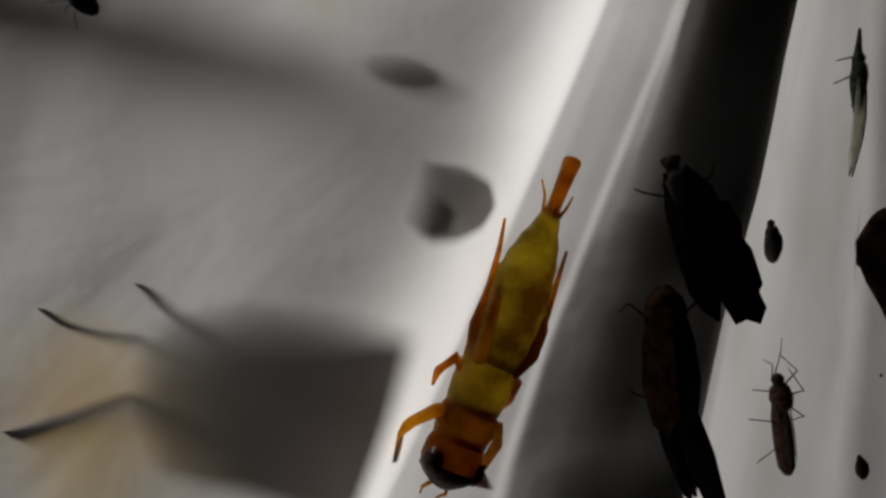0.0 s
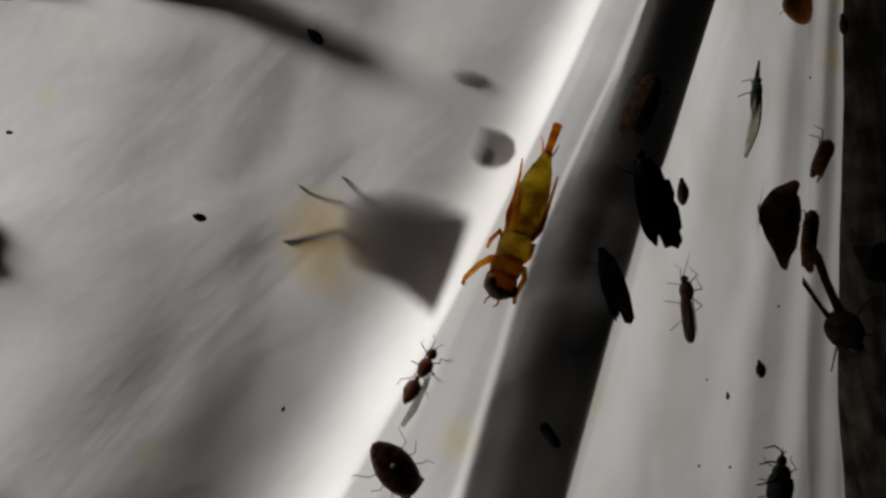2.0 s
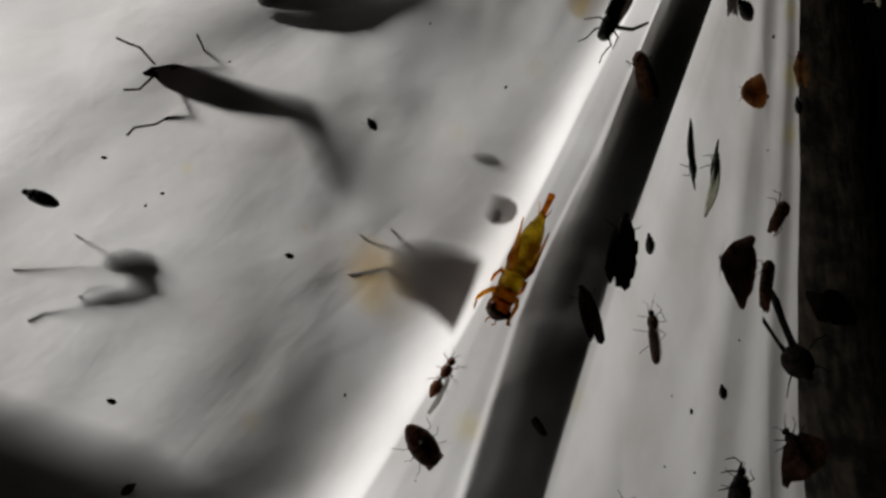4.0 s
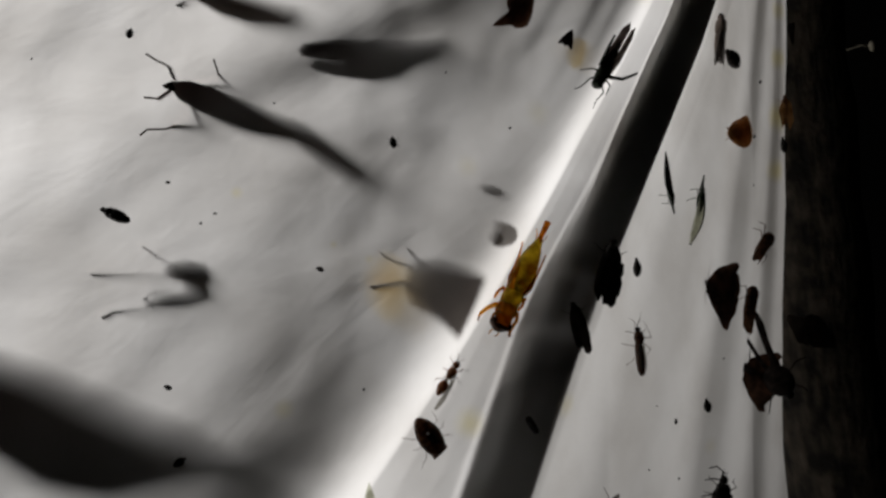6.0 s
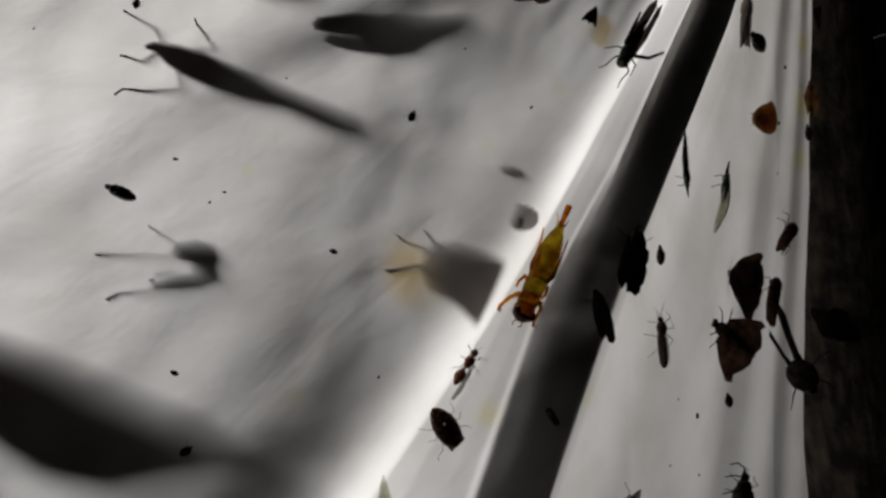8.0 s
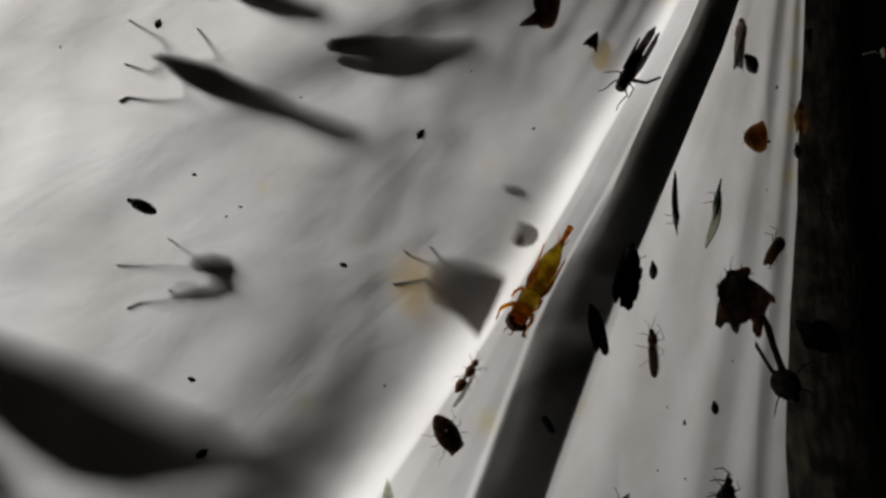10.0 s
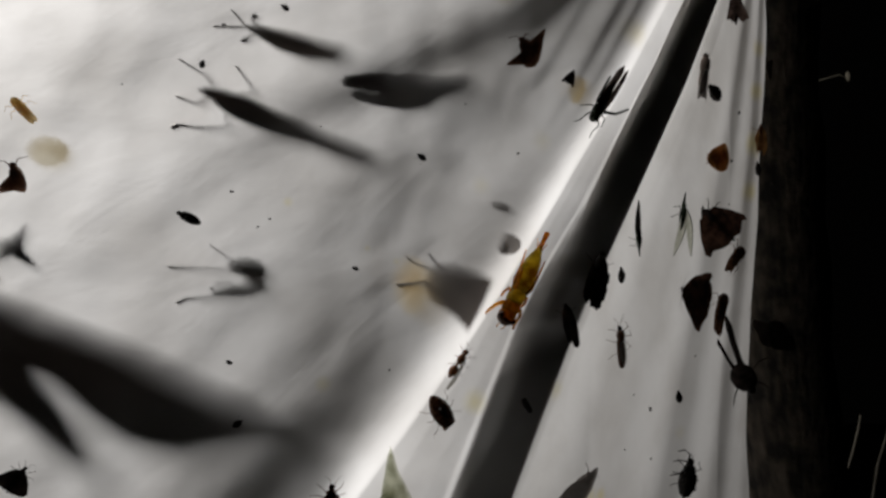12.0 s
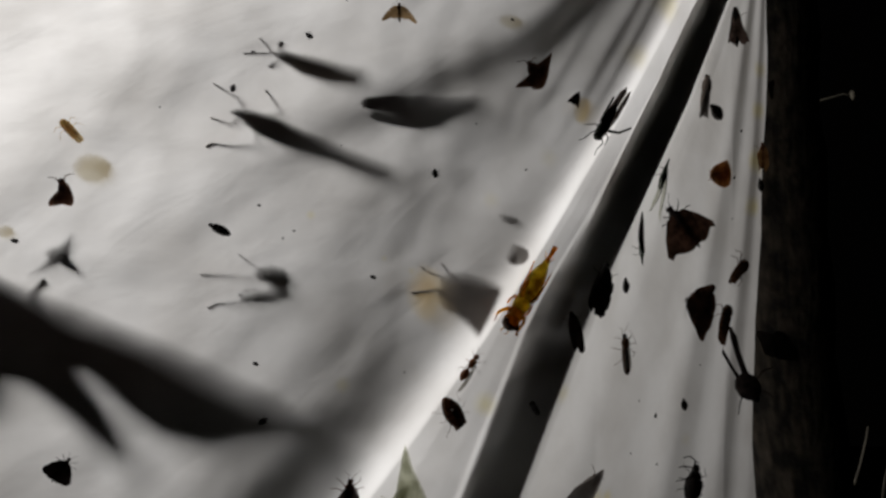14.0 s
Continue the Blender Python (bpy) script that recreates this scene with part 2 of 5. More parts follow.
def build_dimming_layer():
    """An added, unseen cloth layer behind the folds, there to dim the light through them."""
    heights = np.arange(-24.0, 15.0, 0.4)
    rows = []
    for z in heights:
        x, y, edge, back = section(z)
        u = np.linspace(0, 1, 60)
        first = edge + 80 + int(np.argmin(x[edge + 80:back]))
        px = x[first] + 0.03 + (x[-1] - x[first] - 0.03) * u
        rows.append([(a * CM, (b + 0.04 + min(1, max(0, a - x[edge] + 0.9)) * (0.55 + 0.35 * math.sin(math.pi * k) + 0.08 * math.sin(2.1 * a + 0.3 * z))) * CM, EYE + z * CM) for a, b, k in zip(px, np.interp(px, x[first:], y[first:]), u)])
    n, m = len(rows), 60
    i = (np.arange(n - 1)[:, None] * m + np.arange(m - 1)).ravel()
    mesh = bpy.data.meshes.new("dimming_layer")
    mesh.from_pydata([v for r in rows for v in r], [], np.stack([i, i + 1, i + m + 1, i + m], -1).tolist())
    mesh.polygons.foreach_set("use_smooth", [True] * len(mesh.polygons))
    mesh.materials.append(DIMMING_CLOTH)
    return tagged(new("unseen_dimming_layer", mesh), "added unseen cloth layer that dims the light behind the folds", "cloth")


build_dimming_layer()


def part(name, bm, mat, parent=None, label=""):
    """A bmesh as one mesh object, under a thing or a part."""
    mesh = bpy.data.meshes.new(name)
    bm.to_mesh(mesh)
    bm.free()
    mesh.polygons.foreach_set("use_smooth", [True] * len(mesh.polygons))
    mesh.materials.append(mat)
    ob = new(name, mesh)
    if parent:
        ob.parent = parent
    return tagged(ob, label)


def tube(bm, points, radii, sides=8, flat=1.0):
    """A tapered tube through points, closed at both ends."""
    points = [Vector(p) for p in points]
    rings = []
    for i, p in enumerate(points):
        way = (points[min(i + 1, len(points) - 1)] - points[max(i - 1, 0)]).normalized()
        side = way.cross((0, 0, 1)) if abs(way.z) < 0.9 else way.cross((0, 1, 0))
        side.normalize()
        up = side.cross(way)
        rings.append([bm.verts.new(p + radii[i] * (math.cos(a) * side + flat * math.sin(a) * up)) for a in np.arange(sides) * 2 * math.pi / sides])
    for a, b in zip(rings, rings[1:]):
        for j in range(sides):
            bm.faces.new((a[j], a[(j + 1) % sides], b[(j + 1) % sides], b[j]))
    bm.faces.new(rings[0][::-1])
    bm.faces.new(rings[-1])
    return bm


def wood_material():
    m, nodes, links, bsdf = material("weathered_wood")
    coords = nodes.new("ShaderNodeTexCoord")
    mapping = nodes.new("ShaderNodeMapping")
    mapping.inputs["Scale"].default_value = (60, 60, 14)
    grain, patches = nodes.new("ShaderNodeTexNoise"), nodes.new("ShaderNodeTexNoise")
    grain.inputs["Scale"].default_value, grain.inputs["Detail"].default_value = 6, 8
    patches.inputs["Scale"].default_value, patches.inputs["Detail"].default_value = 160, 5
    links.new(coords.outputs["Object"], mapping.inputs["Vector"])
    links.new(mapping.outputs["Vector"], grain.inputs["Vector"])
    links.new(coords.outputs["Object"], patches.inputs["Vector"])
    ramp = nodes.new("ShaderNodeValToRGB")
    ramp.color_ramp.elements[0].position, ramp.color_ramp.elements[0].color = 0.4, (0.014, 0.011, 0.008, 1)
    ramp.color_ramp.elements[1].position, ramp.color_ramp.elements[1].color = 0.66, (0.15, 0.12, 0.09, 1)
    mix = nodes.new("ShaderNodeMath")
    mix.operation = "MULTIPLY_ADD"
    mix.inputs[1].default_value = 0.5
    half = nodes.new("ShaderNodeMath")
    half.operation = "MULTIPLY"
    half.inputs[1].default_value = 0.5
    links.new(patches.outputs["Fac"], half.inputs[0])
    links.new(grain.outputs["Fac"], mix.inputs[0])
    links.new(half.outputs["Value"], mix.inputs[2])
    links.new(mix.outputs["Value"], ramp.inputs["Fac"])
    links.new(ramp.outputs["Color"], bsdf.inputs["Base Color"])
    bump = nodes.new("ShaderNodeBump")
    bump.inputs["Strength"].default_value, bump.inputs["Distance"].default_value = 0.8, 0.002
    links.new(mix.outputs["Value"], bump.inputs["Height"])
    links.new(bump.outputs["Normal"], bsdf.inputs["Normal"])
    bsdf.inputs["Roughness"].default_value = 0.85
    return m


WOOD = wood_material()


def build_pole():
    bm = bmesh.new()
    heights = np.linspace(-120.0, 40.0, 120)
    points = [at(7.65 + 0.7 * (1 - math.exp(min(z, 0) / 6)) + 0.04 * math.sin(0.6 * z), 14.75 - 0.22 * z, z) for z in heights]
    tube(bm, points, [CM * (1.6 + 0.05 * math.sin(1.3 * z) + 0.04 * math.sin(3.1 * z)) for z in heights], 24)
    return tagged(part("wooden_pole", bm, WOOD), "weathered brown wooden pole holding the sheet's edge", "pole")


build_pole()


def build_ground():
    m, nodes, links, bsdf = material("dark_soil")
    coords, clods, ramp = nodes.new("ShaderNodeTexCoord"), nodes.new("ShaderNodeTexNoise"), nodes.new("ShaderNodeValToRGB")
    clods.inputs["Scale"].default_value, clods.inputs["Detail"].default_value = 6, 9
    links.new(coords.outputs["Object"], clods.inputs["Vector"])
    ramp.color_ramp.elements[0].color, ramp.color_ramp.elements[1].color = (0.02, 0.02, 0.012, 1), (0.08, 0.075, 0.04, 1)
    links.new(clods.outputs["Fac"], ramp.inputs["Fac"])
    links.new(ramp.outputs["Color"], bsdf.inputs["Base Color"])
    bsdf.inputs["Roughness"].default_value = 0.95
    bm = bmesh.new()
    bmesh.ops.create_grid(bm, x_segments=40, y_segments=40, size=400)
    ob = part("ground", bm, m)
    return tagged(ob, "dark bare soil under the night sky", "ground", kind="structure")


build_ground()


# ---- what the insects are made of ----
def skin(name, dark, light, rough=0.45, scale=900.0, glow=0.0, clear=0.0, coat=0.0):
    """Chitin, wing or hide: two tones in fine patches; glow: share of light that it lets through scattered; clear: share let straight through."""
    m, nodes, links, bsdf = material(name)
    coords, patches, ramp = nodes.new("ShaderNodeTexCoord"), nodes.new("ShaderNodeTexNoise"), nodes.new("ShaderNodeValToRGB")
    patches.inputs["Scale"].default_value, patches.inputs["Detail"].default_value = scale, 5
    links.new(coords.outputs["Object"], patches.inputs["Vector"])
    ramp.color_ramp.elements[0].position, ramp.color_ramp.elements[0].color = 0.36, (*dark, 1)
    ramp.color_ramp.elements[1].position, ramp.color_ramp.elements[1].color = 0.64, (*light, 1)
    links.new(patches.outputs["Fac"], ramp.inputs["Fac"])
    links.new(ramp.outputs["Color"], bsdf.inputs["Base Color"])
    bsdf.inputs["Roughness"].default_value, bsdf.inputs["Coat Weight"].default_value = rough, coat
    bsdf.inputs["Specular IOR Level"].default_value = 0.25
    bump = nodes.new("ShaderNodeBump")
    bump.inputs["Strength"].default_value, bump.inputs["Distance"].default_value = 0.4, 0.0002
    links.new(patches.outputs["Fac"], bump.inputs["Height"])
    links.new(bump.outputs["Normal"], bsdf.inputs["Normal"])
    last = bsdf.outputs["BSDF"]
    for share, kind in ((glow, "ShaderNodeBsdfTranslucent"), (clear, "ShaderNodeBsdfTransparent")):
        if share:
            node, mix = nodes.new(kind), nodes.new("ShaderNodeMixShader")
            links.new(ramp.outputs["Color"], node.inputs["Color"])
            mix.inputs["Fac"].default_value = share
            links.new(last, mix.inputs[1])
            links.new(node.outputs["BSDF"], mix.inputs[2])
            last = mix.outputs["Shader"]
    links.new(last, nodes["Material Output"].inputs["Surface"])
    return m


BLACK = skin("black_chitin", (0.008, 0.006, 0.005), (0.03, 0.022, 0.018), 0.4)
BROWN = skin("brown_chitin", (0.06, 0.028, 0.017), (0.2, 0.095, 0.05), 0.4, 1400, glow=0.45)
RUST = skin("rust_chitin", (0.14, 0.05, 0.02), (0.3, 0.11, 0.04), 0.4, glow=0.35)
MOTH = skin("brown_moth_scales", (0.08, 0.042, 0.03), (0.24, 0.13, 0.085), 0.9, 350, glow=0.55)
DARK_MOTH = skin("black_moth_scales", (0.014, 0.01, 0.009), (0.05, 0.035, 0.03), 0.9, 500, glow=0.12)
TAN_MOTH = skin("tan_moth_scales", (0.25, 0.16, 0.08), (0.55, 0.38, 0.2), 0.9, 400, glow=0.6, clear=0.15)
DIM_MOTH = skin("dim_moth_scales", (0.055, 0.037, 0.031), (0.18, 0.12, 0.1), 0.9, 500, glow=0.58)
ORANGE = skin("orange_wing", (0.26, 0.12, 0.05), (0.5, 0.26, 0.11), 0.8, 420, glow=0.6)
RUSSET_MOTH = skin("russet_moth_scales", (0.03, 0.016, 0.011), (0.11, 0.055, 0.036), 0.9, 420, glow=0.4)
AMBER = skin("amber_hide", (0.5, 0.22, 0.03), (0.98, 0.62, 0.11), 0.35, 420, glow=0.86, coat=0.3)
OLIVE = skin("olive_hide", (0.24, 0.12, 0.02), (0.95, 0.82, 0.16), 0.35, 330, glow=0.86, coat=0.3)
ORANGE_HIDE = skin("orange_hide", (0.45, 0.17, 0.02), (0.95, 0.5, 0.06), 0.35, 420, glow=0.86, coat=0.3)
GREEN_WING = skin("pale_green_wing", (0.62, 0.63, 0.52), (0.88, 0.89, 0.78), 0.5, 500, glow=0.6, clear=0.45)
GREEN = skin("dark_green_chitin", (0.012, 0.02, 0.012), (0.05, 0.07, 0.04), 0.4, glow=0.1)
GLASSY = skin("smoky_wing", (0.3, 0.29, 0.26), (0.5, 0.48, 0.44), 0.3, 700, glow=0.3, clear=0.55)
SMOKE = skin("dusky_wing", (0.14, 0.11, 0.09), (0.28, 0.22, 0.19), 0.8, 220, clear=0.09)
DUSK = skin("thin_dusky_wing", (0.3, 0.26, 0.24), (0.46, 0.41, 0.38), 0.8, 300, clear=0.17)
# yellow filter that tints the lamplight for the glow beside the dusky moth
GLOW_TINT = skin("glow_tint", (1.0, 0.87, 0.64), (1.0, 0.93, 0.78), 0.4, 260, clear=0.98)
PALE_FILM = skin("pale_film", (0.6, 0.52, 0.36), (0.85, 0.8, 0.66), 0.4, 180, clear=0.85)
AMBER_FILM = skin("amber_film", (0.75, 0.52, 0.2), (0.9, 0.7, 0.34), 0.4, 180, clear=0.8)
GAUZE = skin("gauzy_wing", (0.4, 0.37, 0.35), (0.55, 0.52, 0.5), 0.8, 300, clear=0.36)
HONEY = skin("honey_hide", (0.6, 0.42, 0.18), (0.9, 0.74, 0.42), 0.4, 500, glow=0.75)
WHITE = skin("white_speck", (0.7, 0.68, 0.62), (0.9, 0.88, 0.85), 0.5)


# ---- how insects are put together; local: x to the right, y ahead, z away from the cloth, in centimetres ----
def ball(bm, centre, radii, fine=2):
    bmesh.ops.create_icosphere(bm, subdivisions=fine, radius=CM, matrix=Matrix.Translation(Vector(centre) * CM) @ Matrix.Diagonal((*radii, 1)))
    return bm


def hull(bm, rows, sides=14):
    """A body of oval rings: (y, half width, height of the middle, half height)."""
    rings = [[bm.verts.new((CM * w * math.cos(a), CM * y, CM * (z + h * math.sin(a)))) for a in np.arange(sides) * 2 * math.pi / sides] for y, w, z, h in rows]
    for a, b in zip(rings, rings[1:]):
        for j in range(sides):
            bm.faces.new((a[j], a[(j + 1) % sides], b[(j + 1) % sides], b[j]))
    bm.faces.new(rings[0][::-1])
    bm.faces.new(rings[-1])
    bmesh.ops.recalc_face_normals(bm, faces=bm.faces)
    return bm


def leaf(bm, outline, rim=0.012):
    """A wing: one membrane with a slightly raised middle and a thickened front rim."""
    edge = [bm.verts.new(Vector(p) * CM) for p in outline]
    middle = sum((Vector(p) for p in outline), Vector()) / len(outline)
    inner = [bm.verts.new((Vector(p) * 0.5 + middle * 0.5 + Vector((0, 0, rim))) * CM) for p in outline]
    n = len(outline)
    for i in range(n):
        bm.faces.new((edge[i], edge[(i + 1) % n], inner[(i + 1) % n], inner[i]))
    bm.faces.new(inner)
    bmesh.ops.triangulate(bm, faces=[f for f in bm.faces if len(f.verts) > 4])
    bmesh.ops.recalc_face_normals(bm, faces=bm.faces)
    return bm


def limb(name, parent, points, r, mat, end=0.45):
    bm = bmesh.new()
    n = len(points)
    tube(bm, [Vector(p) * CM for p in points], [CM * r * (1 - (1 - end) * i / (n - 1)) for i in range(n)], 6)
    return part(name, bm, mat, parent)


def cloth_pose(x, z, heading, lift=0.0, tilt=0.0):
    """The pose of a thing that sits on the cloth's front, its head towards heading (degrees from the right, upwards).
    tilt: how far it stands off the cloth's slope, square to the open side."""
    x = drawn(x, z)
    p, out = cloth_frame(x, z)
    e, c, s = 0.15, math.cos(radians(heading)), math.sin(radians(heading))
    slope = (cloth_y(x + e * c, z + e * s) - cloth_y(x - e * c, z - e * s)) / (2 * e)
    slope = max(-3.0, min(3.0, slope))
    out = (out * (1 - tilt) + Vector((0, -1, 0)) * tilt).normalized()
    ahead = Vector((c, slope * (1 - tilt), s)).normalized()
    side = ahead.cross(out).normalized()
    out = side.cross(ahead)
    m = Matrix((side, ahead, out)).transposed().to_4x4()
    m.translation = p + lift * CM * out
    return m


def settle(name, label, category, x, z, heading, lift=0.0, group="", tilt=0.0):
    root = new(name)
    root.empty_display_size = 0.003
    root.matrix_world = cloth_pose(x, z, heading, lift, tilt)
    return tagged(root, label, category, group)


def six_legs(root, size, y, width, mat, reach=0.45, r=0.018, height=0.1):
    r = 0.62 * r
    for side in (-1, 1):
        for k, (dy, fy) in enumerate(((0.12, 0.34), (0.0, -0.02), (-0.12, -0.36))):
            bend = 1 + 0.15 * math.sin(3.7 * k + 1.9 * side + 11 * size)
            limb("leg", root, [(side * width * 0.7 * size, (y + dy) * size, height * size),
                               (side * (width + 0.5 * reach) * size, (y + dy + 0.5 * (fy - dy)) * size * bend, (height + 0.1) * size),
                               (side * (width + reach * bend) * size, (y + fy * bend) * size, 0.01),
                               (side * (width + reach * bend * 1.15) * size, (y + fy * bend * 1.2) * size, 0.01)], r * size, mat)


def feelers(root, size, y, mat, length=0.35, spread=0.5, r=0.012):
    r = 0.6 * r
    for side in (-1, 1):
        limb("antenna", root, [(side * 0.03 * size, y * size, 0.08 * size), (side * spread * 0.4 * length * size, (y + 0.6 * length) * size, 0.12 * size),
                               (side * spread * length * size, (y + length) * size, 0.1 * size)], r * size, mat)


def beetle(x, z, heading, size, label, mat=None, width=0.24, name="beetle", legs=True, group="small beetles on the sheet", legmat=None):
    mat = mat or BLACK
    root = settle(name, label, name, x, z, heading, 0.0, group)
    for side in (-1, 1):
        bm = hull(bmesh.new(), [(size * y, size * w, size * 0.13, size * h) for y, w, h in ((-0.5, 0.02, 0.02), (-0.42, width * 0.55, 0.1), (-0.2, width * 0.95, 0.17), (0.0, width, 0.18), (0.14, width * 0.9, 0.15))], 12)
        for v in bm.verts:
            v.co.x = 0.5 * v.co.x + side * CM * size * 0.48 * width * float(np.interp(v.co.y / (CM * size), (-0.5, -0.42, -0.2, 0.0, 0.14), (0.06, 0.55, 0.95, 1.0, 0.9)))
        part("wing_case", bm, mat, root)
    part("thorax", hull(bmesh.new(), [(size * y, size * w, size * 0.12, size * h) for y, w, h in ((0.12, width * 0.9, 0.14), (0.22, width * 0.85, 0.14), (0.33, width * 0.5, 0.1))], 12), mat, root)
    part("head", ball(bmesh.new(), (0, 0.4 * size, 0.1 * size), (width * 0.45 * size, 0.1 * size, 0.08 * size)), mat, root)
    if legs:
        six_legs(root, size, 0.05, width, legmat or mat, 0.22, 0.022)
        feelers(root, size, 0.46, legmat or mat, 0.16)
    return root


def moth(x, z, heading, size, label, mat, wing_mat=None, span=0.5, tip=-0.3, hind=-0.5, legs=True, name="moth", lift=0.02, rise=0.06, group="moths on the sheet", notch=0.0, lopsided=1.0):
    """Moth with its wings held flat or half folded: span and tip place the wing's point, hind its back edge."""
    wing_mat = wing_mat or mat
    root = settle(name, label, name, x, z, heading, lift, group)
    s = size
    part("thorax", hull(bmesh.new(), [(s * y, s * w, s * 0.1, s * h) for y, w, h in ((0.02, 0.07, 0.06), (0.15, 0.11, 0.1), (0.3, 0.1, 0.09), (0.36, 0.05, 0.05))]), mat, root)
    part("abdomen", hull(bmesh.new(), [(s * y, s * w, s * 0.08, s * h) for y, w, h in ((-0.46, 0.015, 0.015), (-0.36, 0.05, 0.05), (-0.15, 0.08, 0.07), (0.05, 0.08, 0.07))]), mat, root)
    head = part("head", ball(bmesh.new(), (0, 0.4 * s, 0.09 * s), (0.065 * s, 0.06 * s, 0.06 * s)), mat, root)
    for side in (-1, 1):
        k = span * (lopsided if side > 0 else 1.0)
        edge = [(0.05, 0.3), (0.35 * k, 0.27 + 0.15 * (tip + 0.3)), (0.72 * k, 0.06 + 0.6 * (tip + 0.2)), (k, tip), (0.93 * k, tip - 0.1), (0.75 * k, 0.5 * (tip + hind) - 0.06 + notch),
                (0.5 * k, hind + 0.04), (0.28 * k, hind), (-0.05, hind + 0.06), (-0.06, 0.0)]
        part("forewing", leaf(bmesh.new(), [(side * px * s, py * s, (0.13 + 0.008 * side + rise * (1 - abs(px) / max(span, 0.1)) - 0.09 * abs(px)) * s) for px, py in edge], 0.015), wing_mat, root)
        part("eye", ball(bmesh.new(), (side * 0.05 * s, 0.42 * s, 0.1 * s), (0.025 * s, 0.03 * s, 0.03 * s), 1), BLACK, head)
    if legs:
        feelers(root, s, 0.43, mat, 0.22, 0.9)
        for side in (-1, 1):
            limb("leg", root, [(side * 0.07 * s, 0.27 * s, 0.06 * s), (side * 0.22 * s, 0.4 * s, 0.1 * s), (side * 0.3 * s, 0.46 * s, -0.01)], 0.012 * s, mat)
            limb("leg", root, [(side * 0.08 * s, 0.17 * s, 0.06 * s), (side * 0.3 * s, 0.26 * s, 0.1 * s), (side * 0.42 * s, 0.22 * s, -0.01)], 0.012 * s, mat)
    return root


def closed_moth(x, z, label, mat, wing_mat, outline, head, group="moths on the sheet", lift=0.03, tilt=0.0):
    """Moth with both pairs of wings laid over its body; outline and head in centimetres, right and up."""
    root = settle("moth", label, "moth", x, z, 90, lift, group, tilt)
    hx, hy = head
    part("body", tube(bmesh.new(), [Vector((hx * k, hy * k, 0.06)) * CM for k in (0.85, 0.6, 0.2, -0.3)], [CM * r for r in (0.05, 0.09, 0.1, 0.03)], 10), mat, root)
    part("head", ball(bmesh.new(), (hx * 0.93, hy * 0.93, 0.08), (0.07, 0.07, 0.06)), mat, root)
    smooth = []
    n = len(outline)
    for i in range(n):
        a, b, c, d = [Vector(outline[(i + k) % n]) for k in (-1, 0, 1, 2)]
        smooth += [b, 0.5625 * (b + c) - 0.0625 * (a + d)]
    for name, size, height in (("forewing", 1.0, 0.13), ("hindwing", 0.88, 0.1)):
        part(name, leaf(bmesh.new(), [(p.x * size, p.y * size, height) for p in smooth], 0.03), wing_mat, root)
    turn = math.atan2(hy, hx)
    for side in (-1, 1):
        a = turn + 0.55 * side
        limb("leg", root, [(hx * 0.7, hy * 0.7, 0.06), (hx * 0.7 + 0.2 * math.cos(a), hy * 0.7 + 0.2 * math.sin(a), 0.12), (hx * 0.75 + 0.34 * math.cos(a + 0.3 * side), hy * 0.75 + 0.34 * math.sin(a + 0.3 * side), -0.02)], 0.014, mat)
    return root


def ragged_moth(x, z, heading, size, label, mat, wing_mat, right, left, lift=0.1, tilt=1.0, group="moths on the sheet"):
    """Moth with worn, uneven wings laid back along its body; each wing's edge in centimetres, right and ahead."""
    root, s = settle("moth", label, "moth", x, z, heading, lift, group, tilt), size
    part("thorax", hull(bmesh.new(), [(s * y, s * w, s * 0.06, s * h) for y, w, h in ((0.25, 0.06, 0.05), (0.42, 0.12, 0.1), (0.62, 0.13, 0.1), (0.74, 0.06, 0.05))]), mat, root)
    part("abdomen", hull(bmesh.new(), [(s * y, s * w, s * 0.04, s * h) for y, w, h in ((-0.62, 0.02, 0.02), (-0.45, 0.07, 0.05), (-0.1, 0.1, 0.07), (0.3, 0.09, 0.06))]), mat, root)
    head = part("head", ball(bmesh.new(), (0, 0.8 * s, 0.06 * s), (0.08 * s, 0.07 * s, 0.07 * s)), mat, root)
    for side, edge in ((1, right), (-1, left)):
        points = [(0.0, 0.62, 0.13)] + [(px, py, 0.12 - 0.05 * abs(px)) for px, py in edge] + [(0.0, -0.3, 0.13)]
        part("forewing", leaf(bmesh.new(), [(px * s, py * s, pz * s + 0.008 * side) for px, py, pz in points], 0.02), wing_mat, root)
        part("eye", ball(bmesh.new(), (side * 0.06 * s, 0.82 * s, 0.08 * s), (0.03 * s, 0.035 * s, 0.03 * s), 1), BLACK, head)
        limb("leg", root, [(side * 0.08 * s, 0.5 * s, 0.03 * s), (side * 0.3 * s, 0.6 * s, 0.06 * s), (side * 0.4 * s, 0.72 * s, -0.04)], 0.012 * s, mat)
    return root


